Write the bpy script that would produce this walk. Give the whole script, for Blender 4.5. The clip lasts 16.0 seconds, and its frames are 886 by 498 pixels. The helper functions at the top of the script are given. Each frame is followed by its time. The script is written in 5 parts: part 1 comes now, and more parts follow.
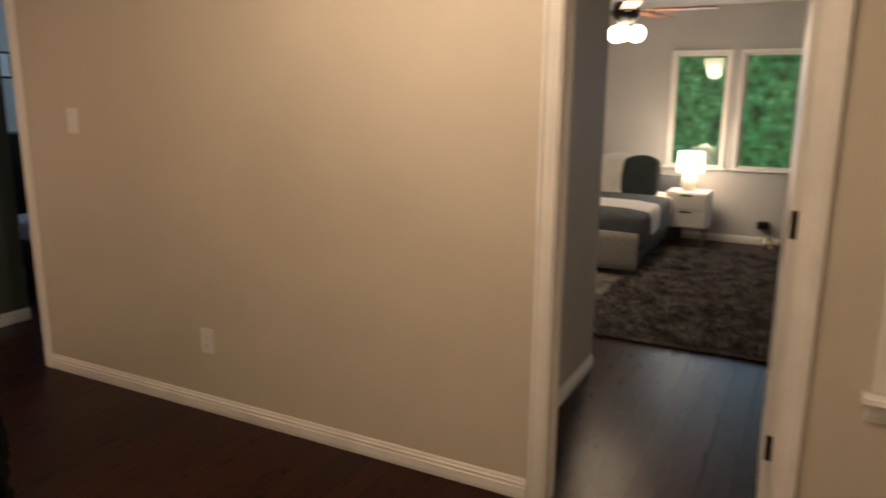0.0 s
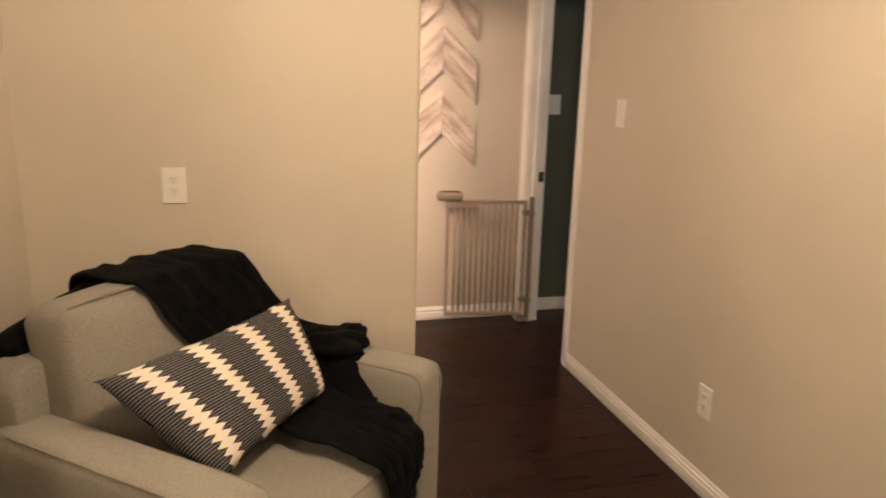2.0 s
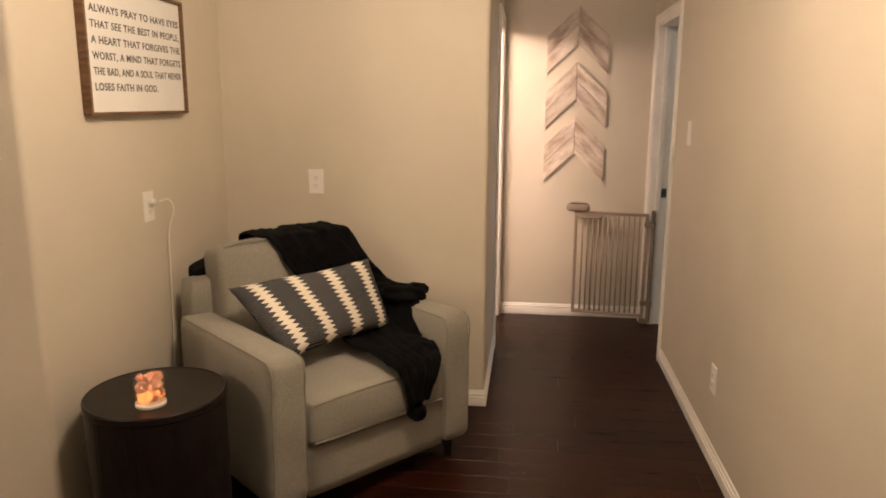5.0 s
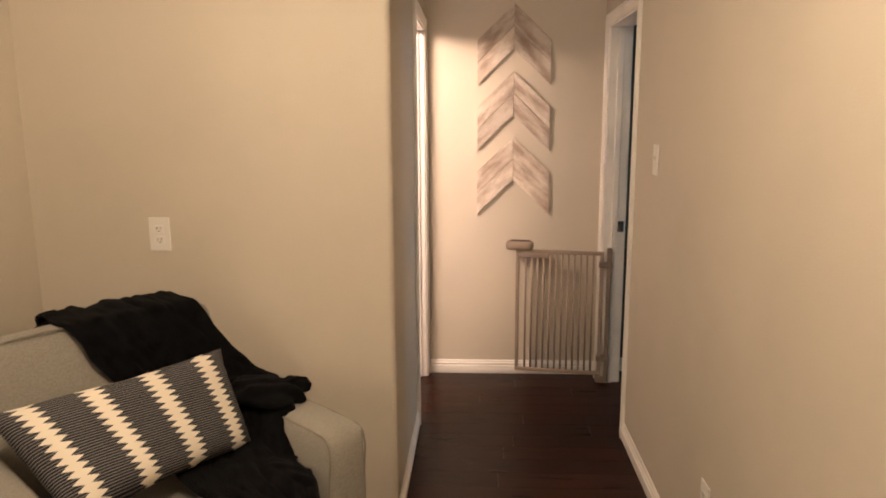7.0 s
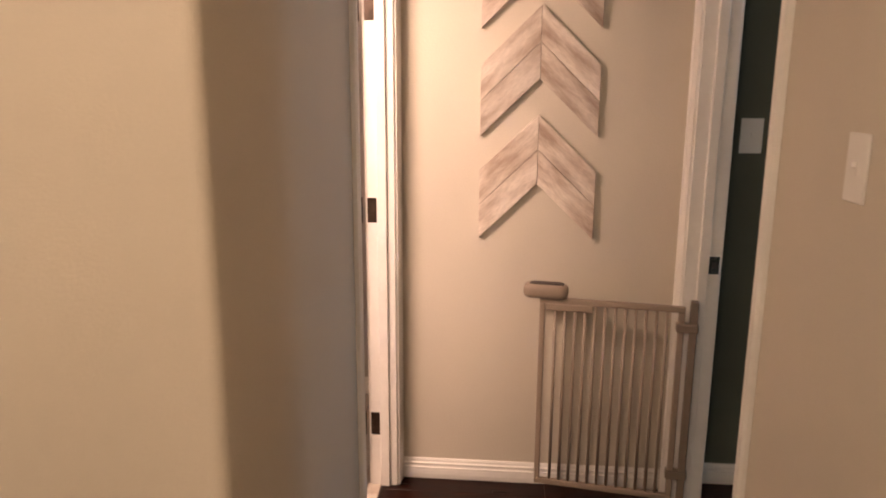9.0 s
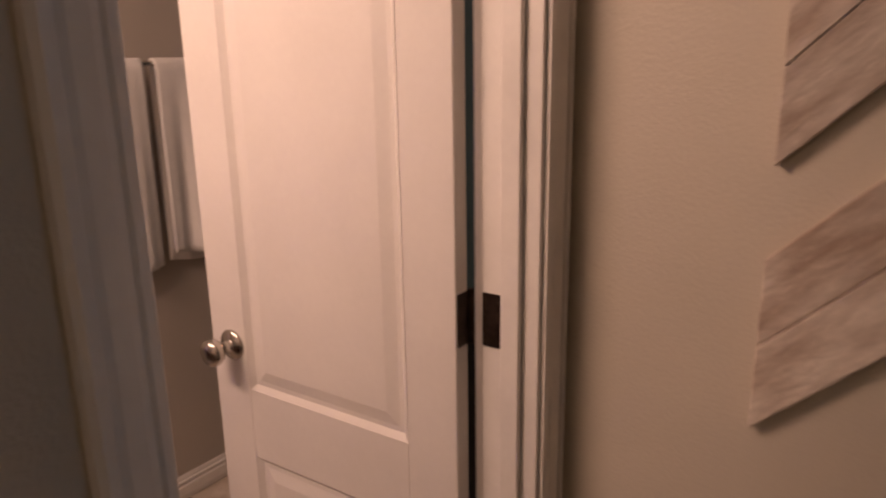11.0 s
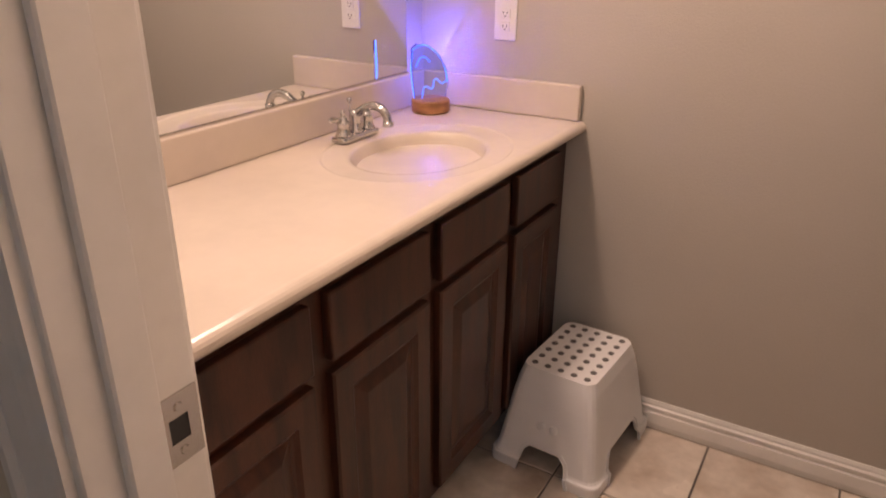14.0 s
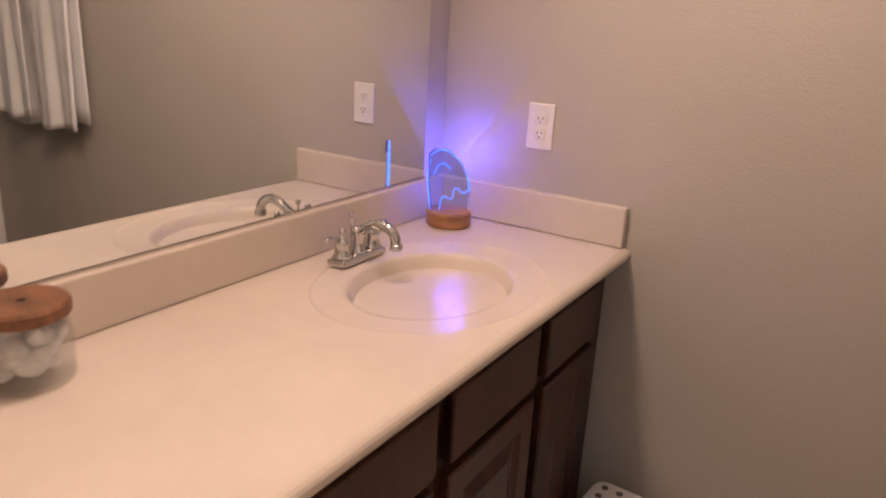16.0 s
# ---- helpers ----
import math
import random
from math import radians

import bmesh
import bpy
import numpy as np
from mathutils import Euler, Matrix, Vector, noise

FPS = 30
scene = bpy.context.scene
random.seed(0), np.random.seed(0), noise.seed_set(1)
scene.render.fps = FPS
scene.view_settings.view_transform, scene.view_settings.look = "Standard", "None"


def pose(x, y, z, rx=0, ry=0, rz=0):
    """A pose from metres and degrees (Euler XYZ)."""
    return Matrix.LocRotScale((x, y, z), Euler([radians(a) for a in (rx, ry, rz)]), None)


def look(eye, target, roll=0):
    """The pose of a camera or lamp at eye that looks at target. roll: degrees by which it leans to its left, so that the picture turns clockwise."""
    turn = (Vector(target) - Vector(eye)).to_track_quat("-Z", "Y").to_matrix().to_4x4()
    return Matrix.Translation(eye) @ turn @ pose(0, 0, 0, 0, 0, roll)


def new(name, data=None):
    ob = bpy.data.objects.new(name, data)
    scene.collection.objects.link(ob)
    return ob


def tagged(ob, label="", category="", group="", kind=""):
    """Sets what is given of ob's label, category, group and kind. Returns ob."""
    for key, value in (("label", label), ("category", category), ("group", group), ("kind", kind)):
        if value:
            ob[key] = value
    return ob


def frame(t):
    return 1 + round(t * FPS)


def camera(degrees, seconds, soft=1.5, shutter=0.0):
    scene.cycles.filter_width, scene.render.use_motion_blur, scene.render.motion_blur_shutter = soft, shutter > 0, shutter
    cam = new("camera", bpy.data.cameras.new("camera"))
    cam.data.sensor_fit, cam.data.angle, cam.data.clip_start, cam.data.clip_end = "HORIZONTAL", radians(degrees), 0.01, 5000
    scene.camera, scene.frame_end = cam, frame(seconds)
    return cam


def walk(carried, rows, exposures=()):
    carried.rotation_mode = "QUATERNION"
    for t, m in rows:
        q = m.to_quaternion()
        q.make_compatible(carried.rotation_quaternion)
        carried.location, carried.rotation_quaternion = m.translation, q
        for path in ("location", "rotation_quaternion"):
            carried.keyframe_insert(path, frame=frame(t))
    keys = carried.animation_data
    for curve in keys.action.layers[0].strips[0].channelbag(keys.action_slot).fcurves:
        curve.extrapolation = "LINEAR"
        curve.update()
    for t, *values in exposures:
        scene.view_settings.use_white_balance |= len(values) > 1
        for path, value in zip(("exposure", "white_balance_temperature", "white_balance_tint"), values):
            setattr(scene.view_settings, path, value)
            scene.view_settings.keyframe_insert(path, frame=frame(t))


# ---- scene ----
# The camera and its walk
cam = camera(63.5, 16.0, soft=1.8, shutter=0.3)
PATH = [
    (0, (0.514, -0.088, 1.521), (-0.388, 1.646, 1.099), 0.5),
    (0.4, (0.436, 0.157, 1.516), (-0.819, 1.659, 1.104), 0.5),
    (1, (0.412, 0.355, 1.536), (-1.15, 1.522, 1.091), 0.3),
    (1.5, (0.217, 0.548, 1.534), (-1.514, 1.43, 1.057), 1.3),
    (2, (0.16, 0.684, 1.524), (-1.719, 1.178, 1.052), 1.5),
    (2.5, (0.357, 0.95, 1.521), (-1.58, 1.082, 1.039), 2.0),
    (3, (0.571, 1.125, 1.501), (-1.363, 1.141, 0.991), 0.9),
    (5.3, (1.067, 1.482, 1.541), (-0.881, 1.227, 1.161), 0.2),
    (5.5, (0.995, 1.494, 1.566), (-0.959, 1.249, 1.213), 0.2),
    (6, (0.791, 1.49, 1.598), (-1.179, 1.348, 1.283), -0.1),
    (6.5, (0.509, 1.531, 1.556), (-1.457, 1.444, 1.201), -0.6),
    (7, (0.119, 1.555, 1.559), (-1.845, 1.462, 1.19), -0.3),
    (7.5, (-0.277, 1.582, 1.538), (-2.235, 1.458, 1.15), -0.4),
    (8, (-0.683, 1.593, 1.526), (-2.64, 1.464, 1.134), -0.4),
    (8.2, (-0.839, 1.602, 1.505), (-2.794, 1.474, 1.102), -0.2),
    (10.5, (-2.699, 1.731, 1.503), (-4.51, 1.048, 1.002), 0.4),
    (11, (-3.071, 1.735, 1.494), (-4.65, 0.62, 0.984), -1.0),
    (11.5, (-3.323, 1.764, 1.448), (-4.425, 0.163, 0.975), 0.1),
    (12, (-3.509, 1.702, 1.427), (-4.001, -0.17, 0.921), -1.6),
    (12.5, (-3.62, 1.6, 1.444), (-3.561, -0.327, 0.914), -1.3),
    (13, (-3.738, 1.514, 1.391), (-3.102, -0.298, 0.833), -0.3),
    (13.5, (-3.765, 1.47, 1.325), (-2.869, -0.194, 0.672), -0.5),
    (14, (-3.77, 1.464, 1.302), (-2.84, -0.118, 0.506), 0.4),
    (14.5, (-3.768, 1.477, 1.28), (-2.829, -0.054, 0.4), 1.0),
    (15, (-3.766, 1.455, 1.284), (-2.795, -0.06, 0.411), 1.8),
    (15.5, (-3.68, 1.358, 1.316), (-2.672, -0.203, 0.576), 4.6),
    (16, (-3.592, 1.187, 1.331), (-2.595, -0.434, 0.716), 3.1),
]
EXPOSURES = [(0.0, -0.45, 6700, 12), (0.5, -0.02, 6600, 11), (1.2, 0.28, 6700, 11), (3.0, 0.50, 6500, 10), (5.5, 0.18, 6500, 10), (7.0, 0.24, 6500, 10), (8.0, 0.18, 6550, 11), (10.5, -1.2, 7150, 26), (11.0, -1.75, 7200, 26), (11.5, -1.33, 7050, 23), (12.0, -1.18, 6800, 18), (12.5, -1.4, 6450, 16), (13.0, -1.25, 6300, 13), (13.5, -1.15, 6300, 13), (14.0, -1.08, 6350, 13), (14.5, -0.88, 6350, 13), (15.0, -0.85, 6350, 13), (16.0, -1.35, 6200, 12)]
walk(cam, [(t, look(eye, target, roll)) for t, eye, target, roll in PATH], EXPOSURES)

# World, lamps
world = bpy.data.worlds.new("world")
scene.world = world
world.use_nodes = True
wn = world.node_tree.nodes
sky = wn.new("ShaderNodeTexSky")
sky.sky_type = "NISHITA"
sky.sun_disc = False
sky.sun_elevation = radians(12)
sky.sun_rotation = radians(200)
wn["Background"].inputs[1].default_value = 0.08
world.node_tree.links.new(sky.outputs[0], wn["Background"].inputs[0])


def lamp(name, kind, m, power, colour, size=0.1, size_y=0.0, spread=180):
    data = bpy.data.lights.new(name, kind)
    data.energy, data.color = power, colour
    if kind == "AREA":
        data.shape = "RECTANGLE" if size_y else "DISK"
        data.size = size
        if size_y:
            data.size_y = size_y
        data.spread = radians(spread)
    else:
        data.shadow_soft_size = size
    ob = new(name, data)
    ob.matrix_world = m
    return ob


WARM = (1.0, 0.755, 0.535)
lamp("room_ceiling_lamp", "POINT", pose(-0.70, 1.19, 2.32), 66, WARM, 0.12)
lamp("entry_ceiling_lamp", "POINT", pose(1.3, -1.2, 2.25), 62, WARM, 0.15)
lamp("vanity_lamp", "AREA", look((-2.88, 0.45, 2.16), (-3.56, 0.59, 1.66)), 58, (1.0, 0.71, 0.55), 0.8, 0.18)
lamp("bedroom_fan_lamp", "POINT", pose(-0.87, 5.5, 1.86), 40, (1.0, 0.78, 0.55), 0.1)
lamp("bedside_lamp", "POINT", pose(-0.64, 7.58, 0.93), 10, (1.0, 0.8, 0.6), 0.08)
lamp("window_skylight", "AREA", look((-0.30, 7.97, 1.40), (-0.30, 5.0, 1.40)), 9, (0.45, 0.7, 1.0), 1.4, 1.1)
# Unseen bluish point source, added for daylight out of the second bedroom
lamp("back_bedroom_lamp", "POINT", pose(-4.4, 4.6, 2.1), 34, (0.50, 0.74, 1.0), 0.15)
lamp("salt_lamp_glow", "POINT", pose(-0.97, 0.272, 0.63), 0.10, (1.0, 0.3, 0.08), 0.03)
lamp("night_light_glow", "POINT", pose(-2.735, -0.258, 1.02), 3.0, (0.13, 0.11, 1.0), 0.0)
lamp("shower_room_daylight", "AREA", look((-5.9, 0.9, 2.0), (-5.4, 0.2, 0.8)), 2.2, (0.35, 0.7, 0.85), 0.5, 0.5)

# Materials
def mat(name, base, rough=0.5, metal=0.0, var=0.06, scale=6.0, fine=120.0, bump=0.05, spec=0.5, trans=0.0, stretch=(1, 1, 1), dark=None, per_piece=0.0, sheen=0.0):
    """Two scales of colour variation, roughness variation and fine relief."""
    m = bpy.data.materials.new(name)
    m.use_nodes = True
    nt = m.node_tree
    n, l = nt.nodes, nt.links
    b = n["Principled BSDF"]
    b.inputs["Metallic"].default_value = metal
    b.inputs["Specular IOR Level"].default_value = spec
    b.inputs["Transmission Weight"].default_value = trans
    if sheen:
        b.inputs["Sheen Weight"].default_value = sheen
    co = n.new("ShaderNodeTexCoord")
    mp = n.new("ShaderNodeMapping")
    mp.inputs["Scale"].default_value = stretch
    l.new(co.outputs["Object"], mp.inputs[0])
    big, small = n.new("ShaderNodeTexNoise"), n.new("ShaderNodeTexNoise")
    big.inputs["Scale"].default_value, big.inputs["Detail"].default_value = scale, 5
    small.inputs["Scale"].default_value, small.inputs["Detail"].default_value = fine, 3
    l.new(mp.outputs[0], big.inputs["Vector"])
    l.new(mp.outputs[0], small.inputs["Vector"])
    if per_piece:
        info = n.new("ShaderNodeObjectInfo")
        add = n.new("ShaderNodeVectorMath")
        add.operation = "ADD"
        mul = n.new("ShaderNodeMath")
        mul.operation = "MULTIPLY"
        mul.inputs[1].default_value = 37.0
        l.new(info.outputs["Random"], mul.inputs[0])
        l.new(co.outputs["Object"], add.inputs[0])
        l.new(mul.outputs[0], add.inputs[1])
        l.new(add.outputs[0], mp.inputs[0])
    ramp = n.new("ShaderNodeValToRGB")
    lo = dark or tuple(c * (1 - var * 2.2) for c in base)
    hi = tuple(min(1, c * (1 + var)) for c in base)
    ramp.color_ramp.elements[0].position, ramp.color_ramp.elements[0].color = 0.32, (*lo, 1)
    ramp.color_ramp.elements[1].position, ramp.color_ramp.elements[1].color = 0.62, (*hi, 1)
    l.new(big.outputs[0], ramp.inputs[0])
    mix = n.new("ShaderNodeMix")
    mix.data_type, mix.blend_type = "RGBA", "MULTIPLY"
    mix.inputs["Factor"].default_value = 0.5
    grain = n.new("ShaderNodeMapRange")
    grain.inputs["From Min"].default_value, grain.inputs["From Max"].default_value = 0.3, 0.7
    grain.inputs["To Min"].default_value, grain.inputs["To Max"].default_value = 1 - var * 2, 1.0
    l.new(small.outputs[0], grain.inputs[0])
    l.new(ramp.outputs[0], mix.inputs["A"])
    l.new(grain.outputs[0], mix.inputs["B"])
    out = mix.outputs["Result"]
    if per_piece:
        tone = n.new("ShaderNodeMapRange")
        tone.inputs["To Min"].default_value, tone.inputs["To Max"].default_value = 1 - per_piece, 1 + per_piece * 0.4
        l.new(info.outputs["Random"], tone.inputs[0])
        vary = n.new("ShaderNodeMix")
        vary.data_type, vary.blend_type = "RGBA", "MULTIPLY"
        vary.inputs["Factor"].default_value = 1
        l.new(out, vary.inputs["A"])
        l.new(tone.outputs[0], vary.inputs["B"])
        out = vary.outputs["Result"]
    l.new(out, b.inputs["Base Color"])
    rr = n.new("ShaderNodeMapRange")
    rr.inputs["To Min"].default_value, rr.inputs["To Max"].default_value = max(0, rough - 0.08), min(1, rough + 0.08)
    l.new(big.outputs[0], rr.inputs[0])
    l.new(rr.outputs[0], b.inputs["Roughness"])
    if bump:
        bp = n.new("ShaderNodeBump")
        bp.inputs["Strength"].default_value = bump
        bp.inputs["Distance"].default_value = 0.004
        l.new(small.outputs[0], bp.inputs["Height"])
        l.new(bp.outputs[0], b.inputs["Normal"])
    return m


def glow(name, colour, strength):
    m = bpy.data.materials.new(name)
    m.use_nodes = True
    b = m.node_tree.nodes["Principled BSDF"]
    b.inputs["Base Color"].default_value = (*colour, 1)
    b.inputs["Emission Color"].default_value = (*colour, 1)
    b.inputs["Emission Strength"].default_value = strength
    return m


M_WALL = mat("greige_paint", (0.60, 0.545, 0.455), 0.62, var=0.025, scale=1.5, fine=170, bump=0.22)
M_BATH = mat("grey_paint", (0.50, 0.46, 0.405), 0.6, var=0.025, scale=1.5, fine=170, bump=0.22)
M_BED = mat("cool_grey_paint", (0.50, 0.49, 0.475), 0.6, var=0.03, scale=2, fine=170, bump=0.2)
M_GREEN = mat("dark_green_paint", (0.085, 0.095, 0.07), 0.6, var=0.04, scale=2, fine=170, bump=0.2)
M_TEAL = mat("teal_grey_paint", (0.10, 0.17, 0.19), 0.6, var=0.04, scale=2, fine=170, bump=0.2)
M_CEIL = mat("ceiling_paint", (0.78, 0.76, 0.72), 0.8, var=0.03, scale=3, fine=90, bump=0.4)
M_TRIM = mat("white_trim_paint", (0.85, 0.825, 0.78), 0.32, var=0.03, scale=5, fine=60, bump=0.04)
M_DOOR = mat("white_door_paint", (0.80, 0.77, 0.73), 0.38, var=0.02, scale=4, fine=80, bump=0.06)
M_FLOOR = mat("dark_stained_planks", (0.027, 0.0068, 0.0036), 0.30, var=0.25, scale=5, fine=60, bump=0.05, spec=0.17, stretch=(9, 1, 1), per_piece=0.35)
M_GAP = mat("plank_gap", (0.012, 0.007, 0.005), 0.7, var=0.1)
M_TILE = mat("marbled_beige_tile", (0.70, 0.63, 0.545), 0.25, var=0.10, scale=7, fine=40, bump=0.02, dark=(0.52, 0.42, 0.33), per_piece=0.1)
M_GROUT = mat("grout", (0.20, 0.18, 0.16), 0.9, var=0.1, fine=200, bump=0.3)
M_PLATE = mat("white_plastic", (0.80, 0.78, 0.74), 0.3, var=0.015, bump=0.0)
M_SLOT = mat("dark_slot", (0.03, 0.03, 0.03), 0.6, var=0.02, bump=0.0)
M_FABRIC = mat("grey_tweed", (0.31, 0.29, 0.25), 0.95, var=0.08, scale=190, fine=480, bump=0.9, spec=0.15, sheen=0.15)
M_PIPING = mat("grey_seam", (0.27, 0.25, 0.21), 0.95, var=0.1, fine=400, bump=0.4, spec=0.1)
M_THROW = mat("black_plush", (0.0045, 0.0045, 0.005), 0.95, var=0.3, scale=25, fine=350, bump=0.8, spec=0.05, sheen=0.015)
M_BLACKWOOD = mat("black_lacquered_wood", (0.012, 0.0085, 0.0075), 0.36, var=0.15, scale=8, fine=90, bump=0.05, spec=0.22)
M_FRAMEWOOD = mat("walnut_frame", (0.16, 0.08, 0.035), 0.45, var=0.2, scale=12, fine=80, bump=0.1, stretch=(1, 1, 6))
M_PAPER = mat("white_paper", (0.80, 0.79, 0.77), 0.7, var=0.015, bump=0.02)
M_INK = mat("grey_ink", (0.10, 0.10, 0.10), 0.7, var=0.02, bump=0.0)
M_PLANKWHITE = mat("whitewashed_pallet_wood", (0.68, 0.61, 0.53), 0.8, var=0.16, scale=7, fine=50, bump=0.5, stretch=(1, 0.8, 3.0), dark=(0.42, 0.315, 0.245), per_piece=0.2)
M_GATE = mat("taupe_powder_coat", (0.32, 0.25, 0.195), 0.45, var=0.04, bump=0.03)
M_GATEDARK = mat("dark_taupe_plastic", (0.20, 0.155, 0.12), 0.45, var=0.04, bump=0.03)
# Shade inside the gate handle's cut-out, given as a colour
M_RECESS = mat("handle_recess_shade", (0.045, 0.032, 0.026), 0.5, var=0.04, bump=0.03)
M_BRONZE = mat("oil_rubbed_bronze", (0.06, 0.042, 0.032), 0.42, 0.85, var=0.2, scale=30, bump=0.08)
M_NICKEL = mat("brushed_nickel", (0.55, 0.52, 0.48), 0.24, 1.0, var=0.05, bump=0.02)
M_CHROME = mat("polished_chrome", (0.60, 0.60, 0.60), 0.05, 1.0, var=0.02, bump=0.0)
M_COUNTER = mat("cream_cultured_marble", (0.66, 0.58, 0.49), 0.22, var=0.03, scale=4, fine=30, bump=0.0)
M_CABINET = mat("dark_stained_cabinet_wood", (0.066, 0.0215, 0.0105), 0.36, var=0.28, scale=5, fine=70, bump=0.05, stretch=(6, 6, 1))
M_STOOL = mat("white_stool_plastic", (0.86, 0.85, 0.84), 0.4, var=0.015, fine=250, bump=0.06)
M_RUBBER = mat("grey_rubber", (0.16, 0.15, 0.145), 0.8, var=0.05, bump=0.05)
M_TOWEL = mat("white_terry", (0.86, 0.85, 0.83), 0.95, var=0.02, scale=12, fine=300, bump=0.35, spec=0.1, sheen=0.2)
M_CORK = mat("light_wood", (0.42, 0.20, 0.09), 0.55, var=0.15, scale=14, fine=90, bump=0.08, stretch=(1, 1, 5))
M_LIDWOOD = mat("stained_wooden_lid", (0.23, 0.10, 0.045), 0.5, var=0.2, scale=14, fine=90, bump=0.08, stretch=(1, 5, 1))
M_COTTON = mat("cotton_wool", (0.85, 0.85, 0.84), 1.0, var=0.05, scale=40, fine=200, bump=0.8, spec=0.05)
M_RUG = mat("grey_shag", (0.20, 0.185, 0.175), 1.0, var=0.3, scale=7, fine=120, bump=1.0, spec=0.05)
M_LINEN = mat("white_linen", (0.76, 0.74, 0.71), 0.9, var=0.04, scale=10, fine=300, bump=0.3)
M_GREYLINEN = mat("slate_bedding", (0.075, 0.085, 0.095), 0.9, var=0.1, scale=10, fine=300, bump=0.4)
M_PILLOWDARK = mat("charcoal_pillow", (0.035, 0.045, 0.045), 0.9, var=0.1, scale=20, fine=300, bump=0.4)
M_LILAC = mat("lilac_linen", (0.55, 0.50, 0.56), 0.9, var=0.08, scale=14, fine=200, bump=0.3)
M_FURN = mat("white_lacquer", (0.74, 0.72, 0.69), 0.4, var=0.02, bump=0.0)
M_FANWOOD = mat("cherry_fan_blade", (0.26, 0.09, 0.035), 0.4, var=0.15, scale=10, bump=0.03)
M_BLACK = mat("black_metal", (0.015, 0.013, 0.012), 0.35, 0.6, var=0.1, bump=0.0)
M_CORD = mat("white_cord", (0.78, 0.76, 0.72), 0.5, var=0.02, bump=0.0)
# Bulb light inside the cup is put into the crystals: middle, dim and bright copies
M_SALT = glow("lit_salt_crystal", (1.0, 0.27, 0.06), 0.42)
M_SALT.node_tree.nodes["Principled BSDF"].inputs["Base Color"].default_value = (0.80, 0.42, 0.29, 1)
M_SALT_DIM = glow("salt_crystal_painted_dim", (1.0, 0.30, 0.10), 0.10)
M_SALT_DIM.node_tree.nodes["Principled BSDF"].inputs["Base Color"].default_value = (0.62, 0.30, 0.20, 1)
M_SALT_HOT = glow("salt_crystal_painted_bright", (1.0, 0.36, 0.10), 1.0)
M_SHADE = glow("lit_lamp_shade", (1.0, 0.86, 0.68), 6.0)
M_GLOBE = glow("lit_glass_globe", (1.0, 0.82, 0.6), 14.0)
M_BLUE = glow("blue_lit_acrylic", (0.10, 0.30, 1.0), 3.2)
M_MIRROR = mat("mirror_silver", (0.86, 0.88, 0.87), 0.0, 1.0, var=0.0, bump=0.0)
for link in list(M_MIRROR.node_tree.links):
    if link.to_socket.name == "Roughness":
        M_MIRROR.node_tree.links.remove(link)
M_MIRROR.node_tree.nodes["Principled BSDF"].inputs["Roughness"].default_value = 0.01


def glass(name, colour=(1, 1, 1), rough=0.0):
    m = bpy.data.materials.new(name)
    m.use_nodes = True
    b = m.node_tree.nodes["Principled BSDF"]
    b.inputs["Base Color"].default_value = (*colour, 1)
    b.inputs["Roughness"].default_value = rough
    b.inputs["Transmission Weight"].default_value = 1
    b.inputs["IOR"].default_value = 1.45
    return m


M_GLASS = glass("clear_glass")


def thin_glass():
    m = bpy.data.materials.new("thin_glass")
    m.use_nodes = True
    n, l = m.node_tree.nodes, m.node_tree.links
    clear, shine, mix = n.new("ShaderNodeBsdfTransparent"), n.new("ShaderNodeBsdfGlossy"), n.new("ShaderNodeMixShader")
    clear.inputs[0].default_value = (0.96, 0.97, 0.965, 1)
    shine.inputs["Roughness"].default_value = 0.03
    mix.inputs[0].default_value = 0.11
    l.new(clear.outputs[0], mix.inputs[1])
    l.new(shine.outputs[0], mix.inputs[2])
    l.new(mix.outputs[0], n["Material Output"].inputs[0])
    return m


M_THIN = thin_glass()
M_ACRYLIC = glass("clear_acrylic", (0.75, 0.82, 1.0), 0.05)
M_ACRYLIC.node_tree.nodes["Principled BSDF"].inputs["Emission Color"].default_value = (0.06, 0.10, 1.0, 1)
M_ACRYLIC.node_tree.nodes["Principled BSDF"].inputs["Emission Strength"].default_value = 0.07


def foliage_backdrop():
    m = bpy.data.materials.new("glowing_far_woods")
    m.use_nodes = True
    n, l = m.node_tree.nodes, m.node_tree.links
    b = n["Principled BSDF"]
    co = n.new("ShaderNodeTexCoord")
    no = n.new("ShaderNodeTexNoise")
    no.inputs["Scale"].default_value, no.inputs["Detail"].default_value, no.inputs["Roughness"].default_value = 1.1, 9, 0.68
    l.new(co.outputs["Object"], no.inputs["Vector"])
    r = n.new("ShaderNodeValToRGB")
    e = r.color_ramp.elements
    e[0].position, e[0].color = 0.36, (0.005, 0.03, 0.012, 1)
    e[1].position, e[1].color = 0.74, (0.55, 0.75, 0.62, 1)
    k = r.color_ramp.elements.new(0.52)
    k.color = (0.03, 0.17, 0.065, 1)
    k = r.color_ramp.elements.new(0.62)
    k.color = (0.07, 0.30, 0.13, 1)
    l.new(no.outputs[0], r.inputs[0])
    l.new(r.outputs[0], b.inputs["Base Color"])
    # daylight on the leaves is put in as the sheet's own emission
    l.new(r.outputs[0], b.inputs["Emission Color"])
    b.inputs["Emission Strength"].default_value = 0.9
    return m


M_WOODS = foliage_backdrop()


